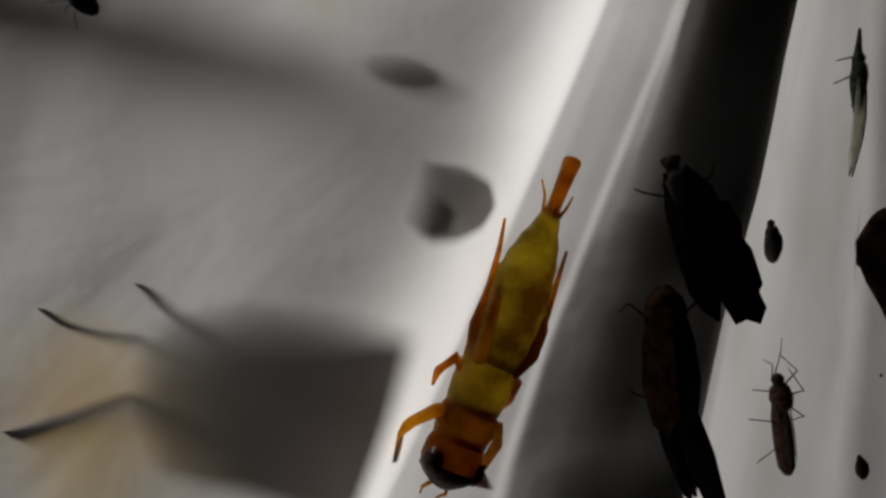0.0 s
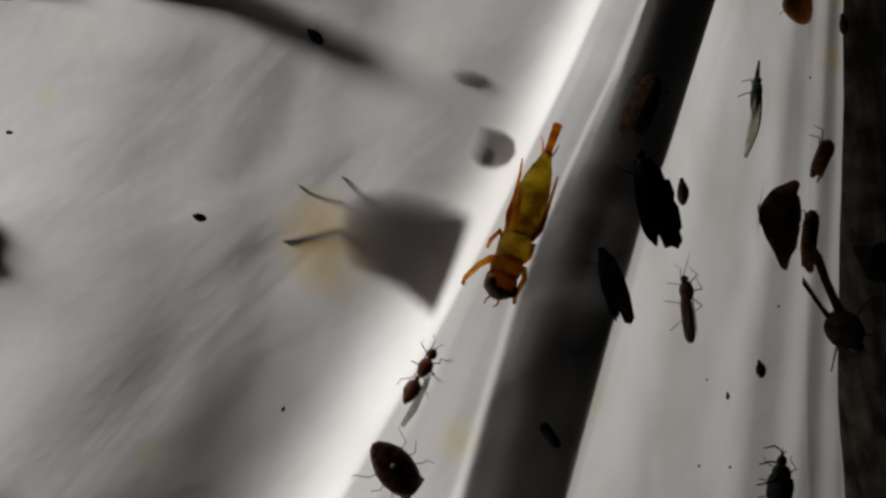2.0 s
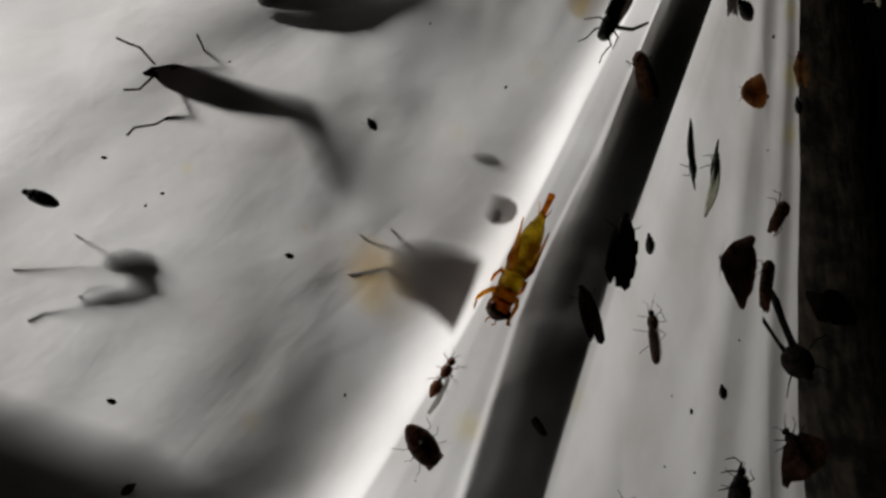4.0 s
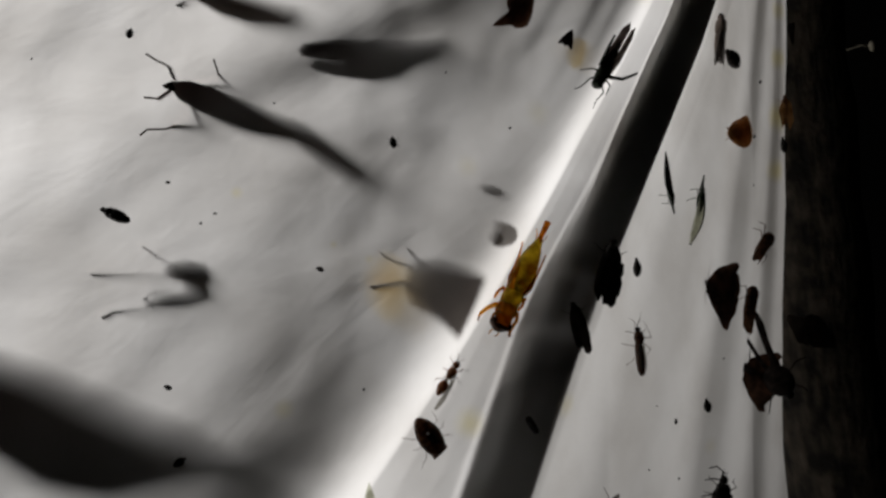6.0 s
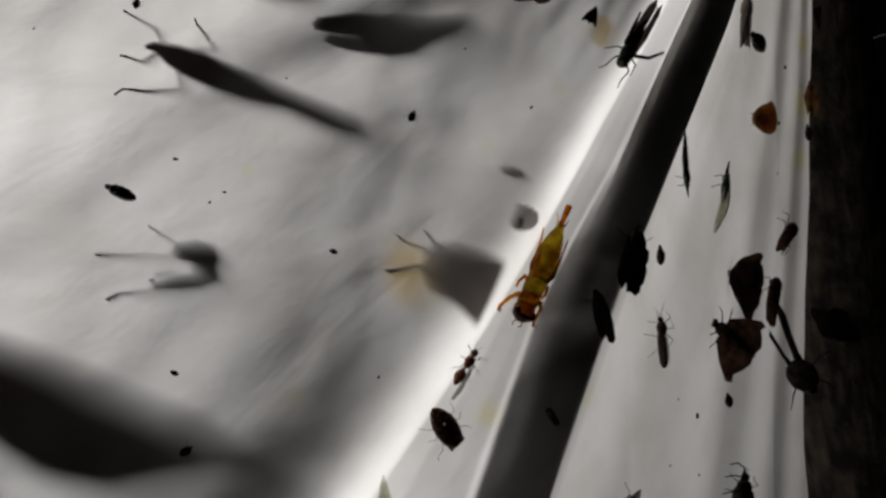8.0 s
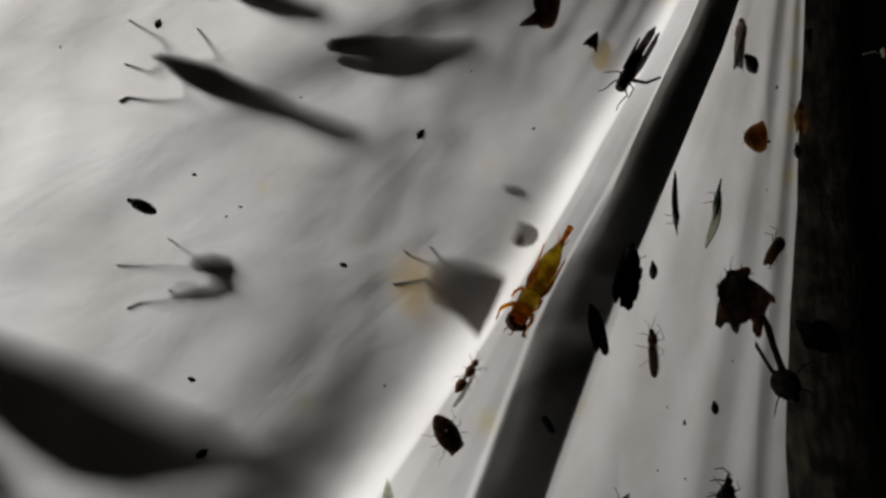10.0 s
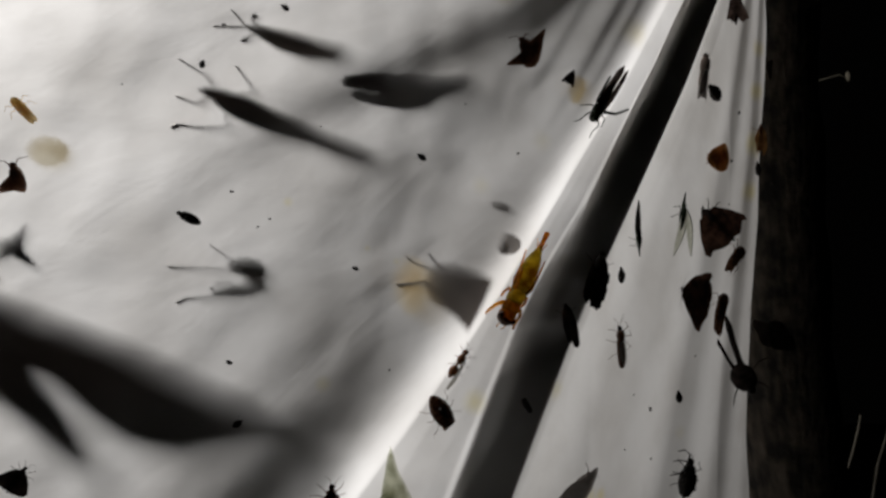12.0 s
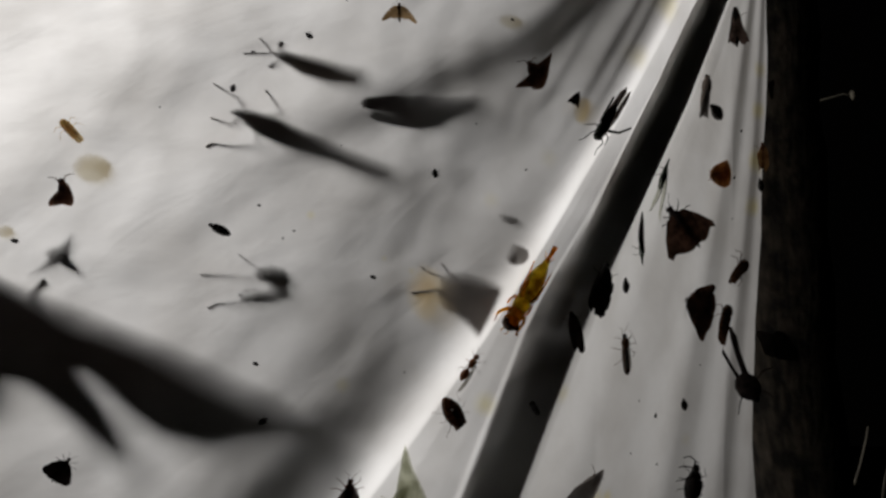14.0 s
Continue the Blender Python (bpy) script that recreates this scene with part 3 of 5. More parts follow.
def banded_hopper(x, z, heading, size, label):
    """Blunt, roof-winged insect, one wing dark and the other amber."""
    root, s = settle("leafhopper", label, "leafhopper", x, z, heading, 0.02, "moths that move", 0.5), size
    part("head", hull(bmesh.new(), [(s * y, s * w, s * 0.13, s * h) for y, w, h in ((0.3, 0.17, 0.11), (0.42, 0.15, 0.1), (0.53, 0.05, 0.04))]), BROWN, root)
    part("body", hull(bmesh.new(), [(s * y, s * w, s * 0.1, s * h) for y, w, h in ((-0.36, 0.05, 0.04), (-0.1, 0.13, 0.09), (0.32, 0.16, 0.1))]), BROWN, root)
    for side, mat, far, label in ((1, DIM_MOTH, -0.5, "dark wing"), (-1, BROWN, -0.58, "amber brown wing")):
        part("wing", leaf(bmesh.new(), [(side * px * s, py * s, (0.26 - 0.6 * px) * s) for px, py in ((-0.01, 0.36), (0.13, 0.34), (0.2, 0.1), (0.22, -0.2), (0.17, far + 0.08), (0.08, far), (0.0, -0.42))], 0.014), mat, root, label)
        limb("leg", root, [(side * 0.14 * s, 0.3 * s, 0.08 * s), (side * 0.26 * s, 0.4 * s, 0.1 * s), (side * 0.32 * s, 0.34 * s, 0.0)], 0.012 * s, BROWN)
    return root


def midge(x, z, heading, size, label):
    """Slender fly with long thin legs and wings laid along its back."""
    root, s = settle("midge", label, "fly", x, z, heading), size
    part("thorax", ball(bmesh.new(), (0, 0.27 * s, 0.12 * s), (0.1 * s, 0.15 * s, 0.1 * s)), BROWN, root)
    part("abdomen", hull(bmesh.new(), [(s * y, s * w, s * 0.09, s * w) for y, w in ((-0.5, 0.04), (-0.42, 0.075), (-0.2, 0.085), (0.05, 0.08), (0.18, 0.06))]), BROWN, root)
    part("head", ball(bmesh.new(), (0, 0.44 * s, 0.11 * s), (0.06 * s, 0.055 * s, 0.055 * s)), BLACK, root)
    for side in (-1, 1):
        part("wing", leaf(bmesh.new(), [(side * px * s, py * s, (0.17 - 0.2 * px) * s) for px, py in ((0.03, 0.24), (0.1, 0.1), (0.13, -0.2), (0.08, -0.42), (0.02, -0.3))], 0.008), GLASSY, root)
        for a, b, c in (((0.06, 0.32), (0.2, 0.44), (0.34, 0.5)), ((0.07, 0.24), (0.28, 0.2), (0.48, 0.3)), ((0.07, 0.18), (0.22, -0.02), (0.36, -0.2))):
            limb("leg", root, [(side * a[0] * s, a[1] * s, 0.1 * s), (side * b[0] * s, b[1] * s, 0.2 * s), (side * c[0] * s, c[1] * s, 0.0)], 0.009 * s, BROWN)
    feelers(root, s, 0.47, BROWN, 0.26, 0.8, 0.01)
    return root


def winged_ant(x, z, heading, size):
    root, s = settle("winged_ant", "dark brown winged ant resting along a fold of the sheet", "ant", x, z, heading), size
    part("head", ball(bmesh.new(), (0, 0.42 * s, 0.12 * s), (0.1 * s, 0.1 * s, 0.08 * s)), RUST, root)
    part("thorax", hull(bmesh.new(), [(s * y, s * w, s * 0.13, s * w) for y, w in ((0.0, 0.04), (0.06, 0.09), (0.18, 0.13), (0.27, 0.11), (0.33, 0.04))]), RUST, root)
    part("petiole", ball(bmesh.new(), (0, -0.04 * s, 0.1 * s), (0.04 * s, 0.05 * s, 0.06 * s), 1), RUST, root)
    part("abdomen", hull(bmesh.new(), [(s * y, s * w, s * 0.12, s * w) for y, w in ((-0.5, 0.02), (-0.42, 0.08), (-0.28, 0.14), (-0.14, 0.12), (-0.07, 0.04))]), RUST, root)
    for side in (-1, 1):
        part("wing", leaf(bmesh.new(), [(px * s, py * s, 0.2 * s + 0.02 * side) for px, py in ((0.08, 0.2), (0.16, 0.0), (0.2 + 0.03 * side, -0.5), (0.15, -0.84), (0.1, -0.8), (0.1, -0.3))], 0.006), GLASSY, root)
    six_legs(root, s, 0.16, 0.1, RUST, 0.2, 0.02)
    feelers(root, s, 0.5, RUST, 0.2, 1.0)
    return root


def shield_bug(x, z, heading, size):
    root, s = settle("shield_bug", "dark brown shield bug with a pale dot on its back", "bug", x, z, heading), size
    part("back", hull(bmesh.new(), [(s * y, s * w, s * 0.14, s * h) for y, w, h in ((-0.47, 0.1, 0.04), (-0.44, 0.15, 0.08), (-0.28, 0.23, 0.13), (-0.05, 0.27, 0.16), (0.15, 0.25, 0.15), (0.34, 0.17, 0.11), (0.46, 0.09, 0.05), (0.5, 0.02, 0.02))], 18), BROWN, root)
    part("scutellum", leaf(bmesh.new(), [(px * s, py * s, 0.3 * s) for px, py in ((-0.1, 0.1), (0.1, 0.1), (0.06, -0.1), (0.0, -0.2), (-0.06, -0.1))], 0.01), BLACK, root)
    part("dot", ball(bmesh.new(), (-0.02 * s, 0.14 * s, 0.29 * s), (0.035 * s, 0.035 * s, 0.02 * s)), WHITE, root, "pale dot")
    for side in (-1, 1):
        part("tail_lobe", leaf(bmesh.new(), [(side * px * s, py * s, 0.12 * s) for px, py in ((0.2, -0.36), (0.02, -0.42), (0.1, -0.5), (0.2, -0.48))], 0.02), BROWN, root)
    six_legs(root, s, -0.02, 0.24, BROWN, 0.2, 0.013)
    return root


def leafhopper(x, z, heading, size, label, mat, width=0.16, legs=True):
    """Slim wedge of an insect with roofed wings."""
    root, s = settle("leafhopper", label, "leafhopper", x, z, heading, 0.0, "leafhoppers on the sheet"), size
    part("head", hull(bmesh.new(), [(s * y, s * w, s * 0.13, s * h) for y, w, h in ((0.3, width, 0.11), (0.42, width * 0.9, 0.1), (0.5, width * 0.4, 0.05))]), mat, root)
    part("body", hull(bmesh.new(), [(s * y, s * w, s * 0.11, s * h) for y, w, h in ((-0.4, 0.04, 0.04), (-0.1, width * 0.7, 0.09), (0.3, width * 0.9, 0.1))]), mat, root)
    for side in (-1, 1):
        part("wing", leaf(bmesh.new(), [(side * px * s, py * s, (0.25 - 0.9 * px) * s) for px, py in ((0.0, 0.32), (width, 0.28), (width * 1.05, 0.0), (width * 0.85, -0.38), (width * 0.4, -0.5), (0.0, -0.46))], 0.014), mat, root)
    if legs:
        for side in (-1, 1):
            limb("leg", root, [(side * width * 0.8 * s, 0.3 * s, 0.08 * s), (side * (width + 0.14) * s, 0.42 * s, 0.1 * s), (side * (width + 0.26) * s, 0.36 * s, 0.0)], 0.012 * s, mat)
            limb("leg", root, [(side * width * 0.8 * s, 0.2 * s, 0.08 * s), (side * (width + 0.16) * s, 0.18 * s, 0.1 * s), (side * (width + 0.28) * s, 0.05 * s, 0.0)], 0.012 * s, mat)
    return root


def lacewing(x, z, heading, size, label, wing_mat):
    """Dark body at the head's end and long wings laid back as one curved leaf; gives the thing, its upper wing and that wing's hinge."""
    root, s = settle("lacewing", label, "lacewing", x, z, heading, 0.05, "lacewings on the sheet", 0.6), size
    part("body", hull(bmesh.new(), [(s * y, s * w, s * 0.12, s * w) for y, w in ((-0.2, 0.015), (-0.08, 0.04), (0.06, 0.065), (0.18, 0.075), (0.28, 0.06), (0.34, 0.02))]), GREEN, root)
    part("head", ball(bmesh.new(), (0, 0.35 * s, 0.11 * s), (0.055 * s, 0.06 * s, 0.055 * s)), GREEN, root)
    part("snout", hull(bmesh.new(), [(s * y, s * w, s * 0.1, s * w) for y, w in ((0.33, 0.045), (0.45, 0.03), (0.64, 0.012))]), GREEN, root)
    edge = ((-0.03, 0.3), (0.08, 0.2), (0.14, 0.02), (0.16, -0.16), (0.11, -0.36), (0.0, -0.56), (-0.14, -0.78), (-0.17, -0.62), (-0.15, -0.4), (-0.12, -0.15), (-0.08, 0.12))
    wings = []
    for height in (0.13, 0.148):
        wing = part("wing", leaf(bmesh.new(), [(px * s, py * s, height * s) for px, py in edge], 0.008), wing_mat, root)
        limb("rim", wing, [(px * s, py * s, (height + 0.005) * s) for px, py in edge[:7]], 0.012 * s, GREEN)
        wings.append(wing)
    for side in (-1, 1):
        limb("leg", root, [(side * 0.04 * s, 0.24 * s, 0.08 * s), (side * 0.16 * s, 0.3 * s, 0.1 * s), (side * 0.24 * s, 0.25 * s, 0.0)], 0.012 * s, GREEN)
        limb("leg", root, [(side * 0.04 * s, 0.14 * s, 0.08 * s), (side * 0.2 * s, 0.1 * s, 0.1 * s), (side * 0.28 * s, 0.02 * s, 0.0)], 0.012 * s, GREEN)
    return root, wings[1], Vector((0, 0.26 * s * CM, 0.16 * s * CM))


def grasshopper(x, z, heading, size):
    """Dark grasshopper, head down, with long smoky wings and a straight hind leg held out."""
    root, s = settle("grasshopper", "dark green grasshopper with long smoky wings", "grasshopper", x, z, heading, 0.02), size
    part("head", ball(bmesh.new(), (0, 0.42 * s, 0.13 * s), (0.09 * s, 0.08 * s, 0.1 * s)), GREEN, root)
    part("thorax", hull(bmesh.new(), [(s * y, s * w, s * 0.12, s * w) for y, w in ((0.1, 0.09), (0.22, 0.11), (0.38, 0.09))]), GREEN, root)
    part("abdomen", hull(bmesh.new(), [(s * y, s * w, s * 0.1, s * w) for y, w in ((-0.4, 0.02), (-0.2, 0.06), (0.1, 0.09))]), GREEN, root)
    for side in (-1, 1):
        part("wing", leaf(bmesh.new(), [(side * px * s, py * s, (0.2 - 0.3 * px) * s) for px, py in ((0.0, 0.26), (0.1, 0.2), (0.14, -0.1), (0.12, -0.55), (0.06, -0.72), (0.01, -0.6))], 0.01), SMOKE, root)
        limb("leg", root, [(side * 0.08 * s, 0.36 * s, 0.1 * s), (side * 0.16 * s, 0.46 * s, 0.14 * s), (side * 0.17 * s, 0.6 * s, 0.05 * s), (side * 0.22 * s, 0.68 * s, 0.0)], 0.015 * s, GREEN)
        limb("leg", root, [(side * 0.1 * s, 0.24 * s, 0.1 * s), (side * 0.2 * s, 0.3 * s, 0.14 * s), (side * 0.3 * s, 0.38 * s, 0.0)], 0.015 * s, GREEN)
    limb("hind_leg", root, [(-0.1 * s, 0.2 * s, 0.1 * s), (-0.3 * s, 0.1 * s, 0.2 * s), (-0.46 * s, -0.14 * s, 0.22 * s)], 0.032 * s, GREEN, 0.6)
    limb("hind_leg", root, [(0.1 * s, 0.15 * s, 0.1 * s), (0.16 * s, -0.1 * s, 0.16 * s), (0.14 * s, -0.4 * s, 0.1 * s)], 0.032 * s, GREEN, 0.6)
    return root


def amber_cricket():
    """The amber insect on the bright fold: head down, a stiff tail tube, stout forelegs."""
    root = settle("amber_cricket", "translucent amber and olive cricket, head down on the fold", "cricket", -0.34, 0.24, -117)
    z = 0.22
    rings = np.linspace(-0.8, 0.34, 34)
    wide = np.interp(rings, (-0.8, -0.66, -0.5, -0.3, -0.1, 0.1, 0.26, 0.34), (0.055, 0.1, 0.16, 0.205, 0.23, 0.228, 0.21, 0.19))
    wide = wide * (1 + 0.03 * np.sin(rings * 2 * math.pi / 0.15))
    part("abdomen", hull(bmesh.new(), [(y, w, z, 0.86 * w) for y, w in zip(rings, wide)], 22), OLIVE, root, "olive ringed abdomen")
    part("thorax", hull(bmesh.new(), [(y, w, z, h) for y, w, h in ((0.28, 0.175, 0.15), (0.38, 0.2, 0.175), (0.5, 0.205, 0.18), (0.6, 0.195, 0.17), (0.68, 0.175, 0.155))], 20), OLIVE, root)
    part("collar", hull(bmesh.new(), [(y, w, z, h) for y, w, h in ((0.6, 0.17, 0.15), (0.67, 0.2, 0.172), (0.78, 0.205, 0.178), (0.88, 0.18, 0.16))], 20), AMBER, root)
    head = part("head", hull(bmesh.new(), [(y, w, z, h) for y, w, h in ((0.82, 0.17, 0.15), (0.92, 0.205, 0.175), (1.02, 0.205, 0.175), (1.1, 0.17, 0.15), (1.15, 0.09, 0.08), (1.17, 0.03, 0.03))], 20), ORANGE_HIDE, root)
    part("face", hull(bmesh.new(), [(y, w, z + 0.006, h) for y, w, h in ((1.04, 0.196, 0.168), (1.075, 0.195, 0.168), (1.12, 0.15, 0.13), (1.165, 0.08, 0.07), (1.18, 0.03, 0.03))], 20), BROWN, head, "dark brown face")
    for side in (-1, 1):
        part("eye", ball(bmesh.new(), (side * 0.155, 1.02, z + 0.06), (0.07, 0.085, 0.09)), BROWN, head)
        # a white bead set beside each eye as a painted glint
        part("glint", ball(bmesh.new(), (side * 0.19, 0.96, z + 0.1), (0.018, 0.03, 0.02), 1), WHITE, head)
        limb("palp", head, [(side * 0.05, 1.14, z), (side * 0.09, 1.22, z - 0.05), (side * 0.06, 1.27, z - 0.1)], 0.018, AMBER)
    # the forelegs are held differently: one bent out and forward, one drawn in
    limb("foreleg", root, [(0.12, 0.7, 0.2), (0.24, 0.74, 0.22), (0.34, 0.86, 0.18), (0.4, 1.05, 0.07), (0.42, 1.14, 0.03)], 0.055, AMBER, 0.5)
    limb("foreleg", root, [(-0.12, 0.72, 0.2), (-0.24, 0.7, 0.22), (-0.31, 0.8, 0.18), (-0.33, 1.02, 0.07), (-0.37, 1.12, 0.03)], 0.055, AMBER, 0.5)
    for side, reach in ((-1, 0.03), (1, -0.02)):
        limb("middle_leg", root, [(side * 0.14, 0.46, 0.18), (side * 0.25, 0.38, 0.22), (side * (0.29 + reach), 0.5, 0.1), (side * (0.27 + reach), 0.6, 0.04)], 0.05, ORANGE_HIDE, 0.45)
        limb("hind_leg", root, [(side * 0.15, 0.3, 0.2), (side * 0.235, 0.14, 0.25), (side * (0.24 + reach), -0.1, 0.22), (side * (0.25 + 2 * reach), -0.4, 0.12), (side * (0.27 + 2 * reach), -0.62, 0.06)], 0.048, ORANGE_HIDE, 0.25)
        limb("thigh", root, [(side * 0.13, 0.34, 0.3), (side * 0.19, 0.18, 0.36), (side * 0.2, 0.0, 0.35), (side * 0.19, -0.14, 0.28)], 0.06, ORANGE_HIDE if side < 0 else AMBER, 0.5)
        limb("cercus", root, [(side * 0.06, -0.74, z), (side * 0.1, -0.86, z), (side * 0.14, -0.96, z - 0.05)], 0.016, AMBER)
    part("tail_tube", hull(bmesh.new(), [(y, w, z, w) for y, w in ((-1.18, 0.058), (-1.16, 0.066), (-1.1, 0.06), (-0.95, 0.052), (-0.82, 0.05), (-0.72, 0.058))], 14), ORANGE_HIDE, root, "stiff orange tail tube")
    return root


def club_insect(x, z, heading, size):
    """Dark round body with two long narrow wings trailing upwards."""
    root, s = settle("crane_fly", "dark round-bodied fly with two long narrow wings", "fly", x, z, heading, 0.35, "", 0.85), size
    part("body", ball(bmesh.new(), (0, 0.3 * s, 0.1 * s), (0.19 * s, 0.21 * s, 0.12 * s)), DARK_MOTH, root)
    part("head", ball(bmesh.new(), (0, 0.5 * s, 0.1 * s), (0.07 * s, 0.06 * s, 0.06 * s)), BLACK, root)
    part("wing", tube(bmesh.new(), [Vector((px, py, 0.14)) * s * CM for px, py in ((-0.03, 0.24), (-0.07, 0.05), (-0.13, -0.2), (-0.2, -0.42), (-0.24, -0.58))], [s * CM * r for r in (0.07, 0.045, 0.045, 0.05, 0.02)], 10, 0.35), DARK_MOTH, root)
    part("wing", tube(bmesh.new(), [Vector((px, py, 0.12)) * s * CM for px, py in ((0.05, 0.24), (0.06, 0.0), (0.05, -0.28), (0.03, -0.56))], [s * CM * r for r in (0.04, 0.024, 0.026, 0.012)], 10, 0.35), DARK_MOTH, root)
    limb("leg", root, [(-0.1 * s, 0.3 * s, 0.1 * s), (-0.3 * s, 0.2 * s, 0.14 * s), (-0.5 * s, 0.24 * s, 0.0)], 0.012 * s, DARK_MOTH)
    limb("leg", root, [(-0.1 * s, 0.4 * s, 0.1 * s), (-0.2 * s, 0.52 * s, 0.14 * s), (-0.26 * s, 0.62 * s, 0.0)], 0.012 * s, DARK_MOTH)
    limb("leg", root, [(0.1 * s, 0.35 * s, 0.1 * s), (0.25 * s, 0.45 * s, 0.14 * s), (0.32 * s, 0.6 * s, 0.0)], 0.012 * s, DARK_MOTH)
    return root


# ---- insects on the far side of the cloth, seen by their shadows ----
def behind(x, z, height):
    """The point behind the cloth, that far off it, whose shadow falls on x, z."""
    p, out = cloth_frame(drawn(x, z), z)
    way = at(*LAMP) - p
    return p + way.normalized() * (4 * height * CM)


def far_root(name, label, category, x, z, height):
    root = new(name)
    root.empty_display_size = 0.003
    root.location = behind(x, z, height)
    return tagged(root, label, category)


def far_tube(name, root, rows, mat, sides=10):
    """Rows: x, z of the shadow, height off the cloth, radius."""
    bm = bmesh.new()
    tube(bm, [behind(x, z, h) - root.location for x, z, h, r in rows], [CM * r for *_, r in rows], sides)
    return part(name, bm, mat, root)


def far_plate(name, root, rows, mat, label=""):
    """A wing membrane with the outline x, z of its shadow and heights off the cloth."""
    bm = bmesh.new()
    face = bm.faces.new([bm.verts.new(behind(x, z, h) - root.location) for x, z, h in rows])
    bmesh.ops.triangulate(bm, faces=[face])
    return part(name, bm, mat, root, label)


def far_strip(name, root, rows, mat):
    """A flat body: rows of x, z of its shadow's middle line, height off the cloth, half width."""
    left, right = [], []
    for i, (x, z, h, r) in enumerate(rows):
        (ax, az, *_), (bx, bz, *_) = rows[max(0, i - 1)], rows[min(len(rows) - 1, i + 1)]
        d = math.hypot(bx - ax, bz - az)
        nx, nz = -(bz - az) / d * r, (bx - ax) / d * r
        left.append((x + nx, z + nz, h))
        right.append((x - nx, z - nz, h))
    bm = bmesh.new()
    side = [[bm.verts.new(behind(*p) - root.location) for p in edge] for edge in (left, right)]
    ridge = [bm.verts.new(behind(x, z, h + 0.3 * r) - root.location) for x, z, h, r in rows]
    for i in range(len(rows) - 1):
        bm.faces.new((side[0][i], side[0][i + 1], ridge[i + 1], ridge[i]))
        bm.faces.new((ridge[i], ridge[i + 1], side[1][i + 1], side[1][i]))
    return part(name, bm, mat, root)


def disc(x, z, rx, rz, height, n=14, turn=0.0, rough=0.12):
    c, s = math.cos(radians(turn)), math.sin(radians(turn))
    out = []
    for i in range(n):
        a, k = 2 * math.pi * i / n, 1 + rough * math.sin(2.3 * i + 5 * x)
        u, v = k * rx * math.cos(a), k * rz * math.sin(a)
        out.append((x + c * u - s * v, z + s * u + c * v, height))
    return out


# ---- insects on the near side ----
CRICKET = amber_cricket()
winged_ant(-1.85, -1.67, 57, 0.72)
shield_bug(-2.16, -2.69, 121, 0.84)
moth(-3.46, 6.88, 92, 0.56, "small grey-brown moth with its wings spread flat", MOTH, TAN_MOTH, span=0.8, tip=-0.36, hind=-0.34)
closed_moth(-0.17, 5.51, "brown moth with tattered, half raised wings", MOTH, MOTH, [(-0.48, -0.39), (-0.3, -0.2), (-0.13, -0.04), (-0.06, 0.13), (-0.13, 0.22), (0.0, 0.33), (0.1, 0.28), (0.3, 0.46), (0.48, 0.63), (0.42, 0.3), (0.35, -0.09), (0.22, -0.37), (0.0, -0.42), (-0.08, -0.36), (-0.22, -0.37)], (-0.1, 0.34))
moth(0.9, 5.03, 65, 0.45, "tiny black moth with closed triangular wings", DARK_MOTH, span=0.36, tip=-0.4, hind=-0.45, legs=False)
grasshopper(1.62, 4.58, -121, 1.35)
closed_moth(4.95, 4.7, "orange-brown leaf-shaped moth with closed wings", ORANGE, ORANGE, [(-0.44, -0.02), (-0.24, 0.26), (0.1, 0.4), (0.28, 0.44), (0.4, 0.1), (0.34, -0.28), (0.08, -0.4), (-0.26, -0.26)], (-0.3, 0.0), lift=0.15, tilt=0.5)
beetle(4.87, 6.49, 150, 0.72, "black oval beetle on the sheet", BLACK, 0.27, legs=False)
beetle(2.2, 0.68, 90, 0.44, "black narrow beetle beside the pleat", BLACK, 0.22, legs=False)
midge(2.21, -1.03, 94, 1.12, "slender brown midge with long thin legs")
HOOKED = closed_moth(4.34, 0.47, "large dark brown moth with closed wings and a hooked tip", RUSSET_MOTH, RUSSET_MOTH, [(-0.3, 0.5), (-0.14, 0.66), (0.03, 0.78), (0.24, 0.83), (0.45, 0.89), (0.57, 0.86), (0.6, 0.77), (0.54, 0.8), (0.43, 0.71), (0.55, 0.58), (0.575, 0.4),
                      (0.555, 0.12), (0.49, 0.02), (0.5, -0.06), (0.43, -0.22), (0.38, -0.39), (0.24, -0.54), (0.19, -0.64), (0.1, -0.81), (-0.03, -0.73), (-0.13, -0.455), (-0.29, -0.12), (-0.38, 0.2), (-0.42, 0.36)], (-0.62, 0.46), lift=0.2, tilt=0.6)
part("snout", hull(bmesh.new(), [(y, w, 0.1, w) for y, w in ((-0.1, 0.1), (0.0, 0.07), (0.1, 0.025))]), RUSSET_MOTH, HOOKED).matrix_local = Matrix.Translation(Vector((-0.56, 0.46, 0.05)) * CM) @ Matrix.Rotation(radians(80), 4, "Z")
limb("leg", HOOKED, [(-0.36, 0.2, 0.08), (-0.5, 0.16, 0.12), (-0.6, 0.02, 0.02), (-0.64, -0.06, 0.0)], 0.02, RUSSET_MOTH)
limb("feeler", HOOKED, [(-0.3, 0.52, 0.1), (-0.3, 0.7, 0.14), (-0.24, 0.86, 0.12)], 0.018, RUSSET_MOTH)
leafhopper(5.22, 0.29, 74, 1.3, "dark brown leafhopper with pale legs", BROWN, 0.19)
club_insect(5.78, -0.98, -62, 2.1)
WEDGED = closed_moth(6.75, -0.3, "dark moth with one greenish grey wing, beside the pole", DARK_MOTH, DARK_MOTH, [(-0.12, 0.42), (0.4, 0.44), (0.62, 0.2), (0.86, -0.1), (0.8, -0.4), (0.2, -0.42), (-0.15, -0.3)], (0.6, -0.2))
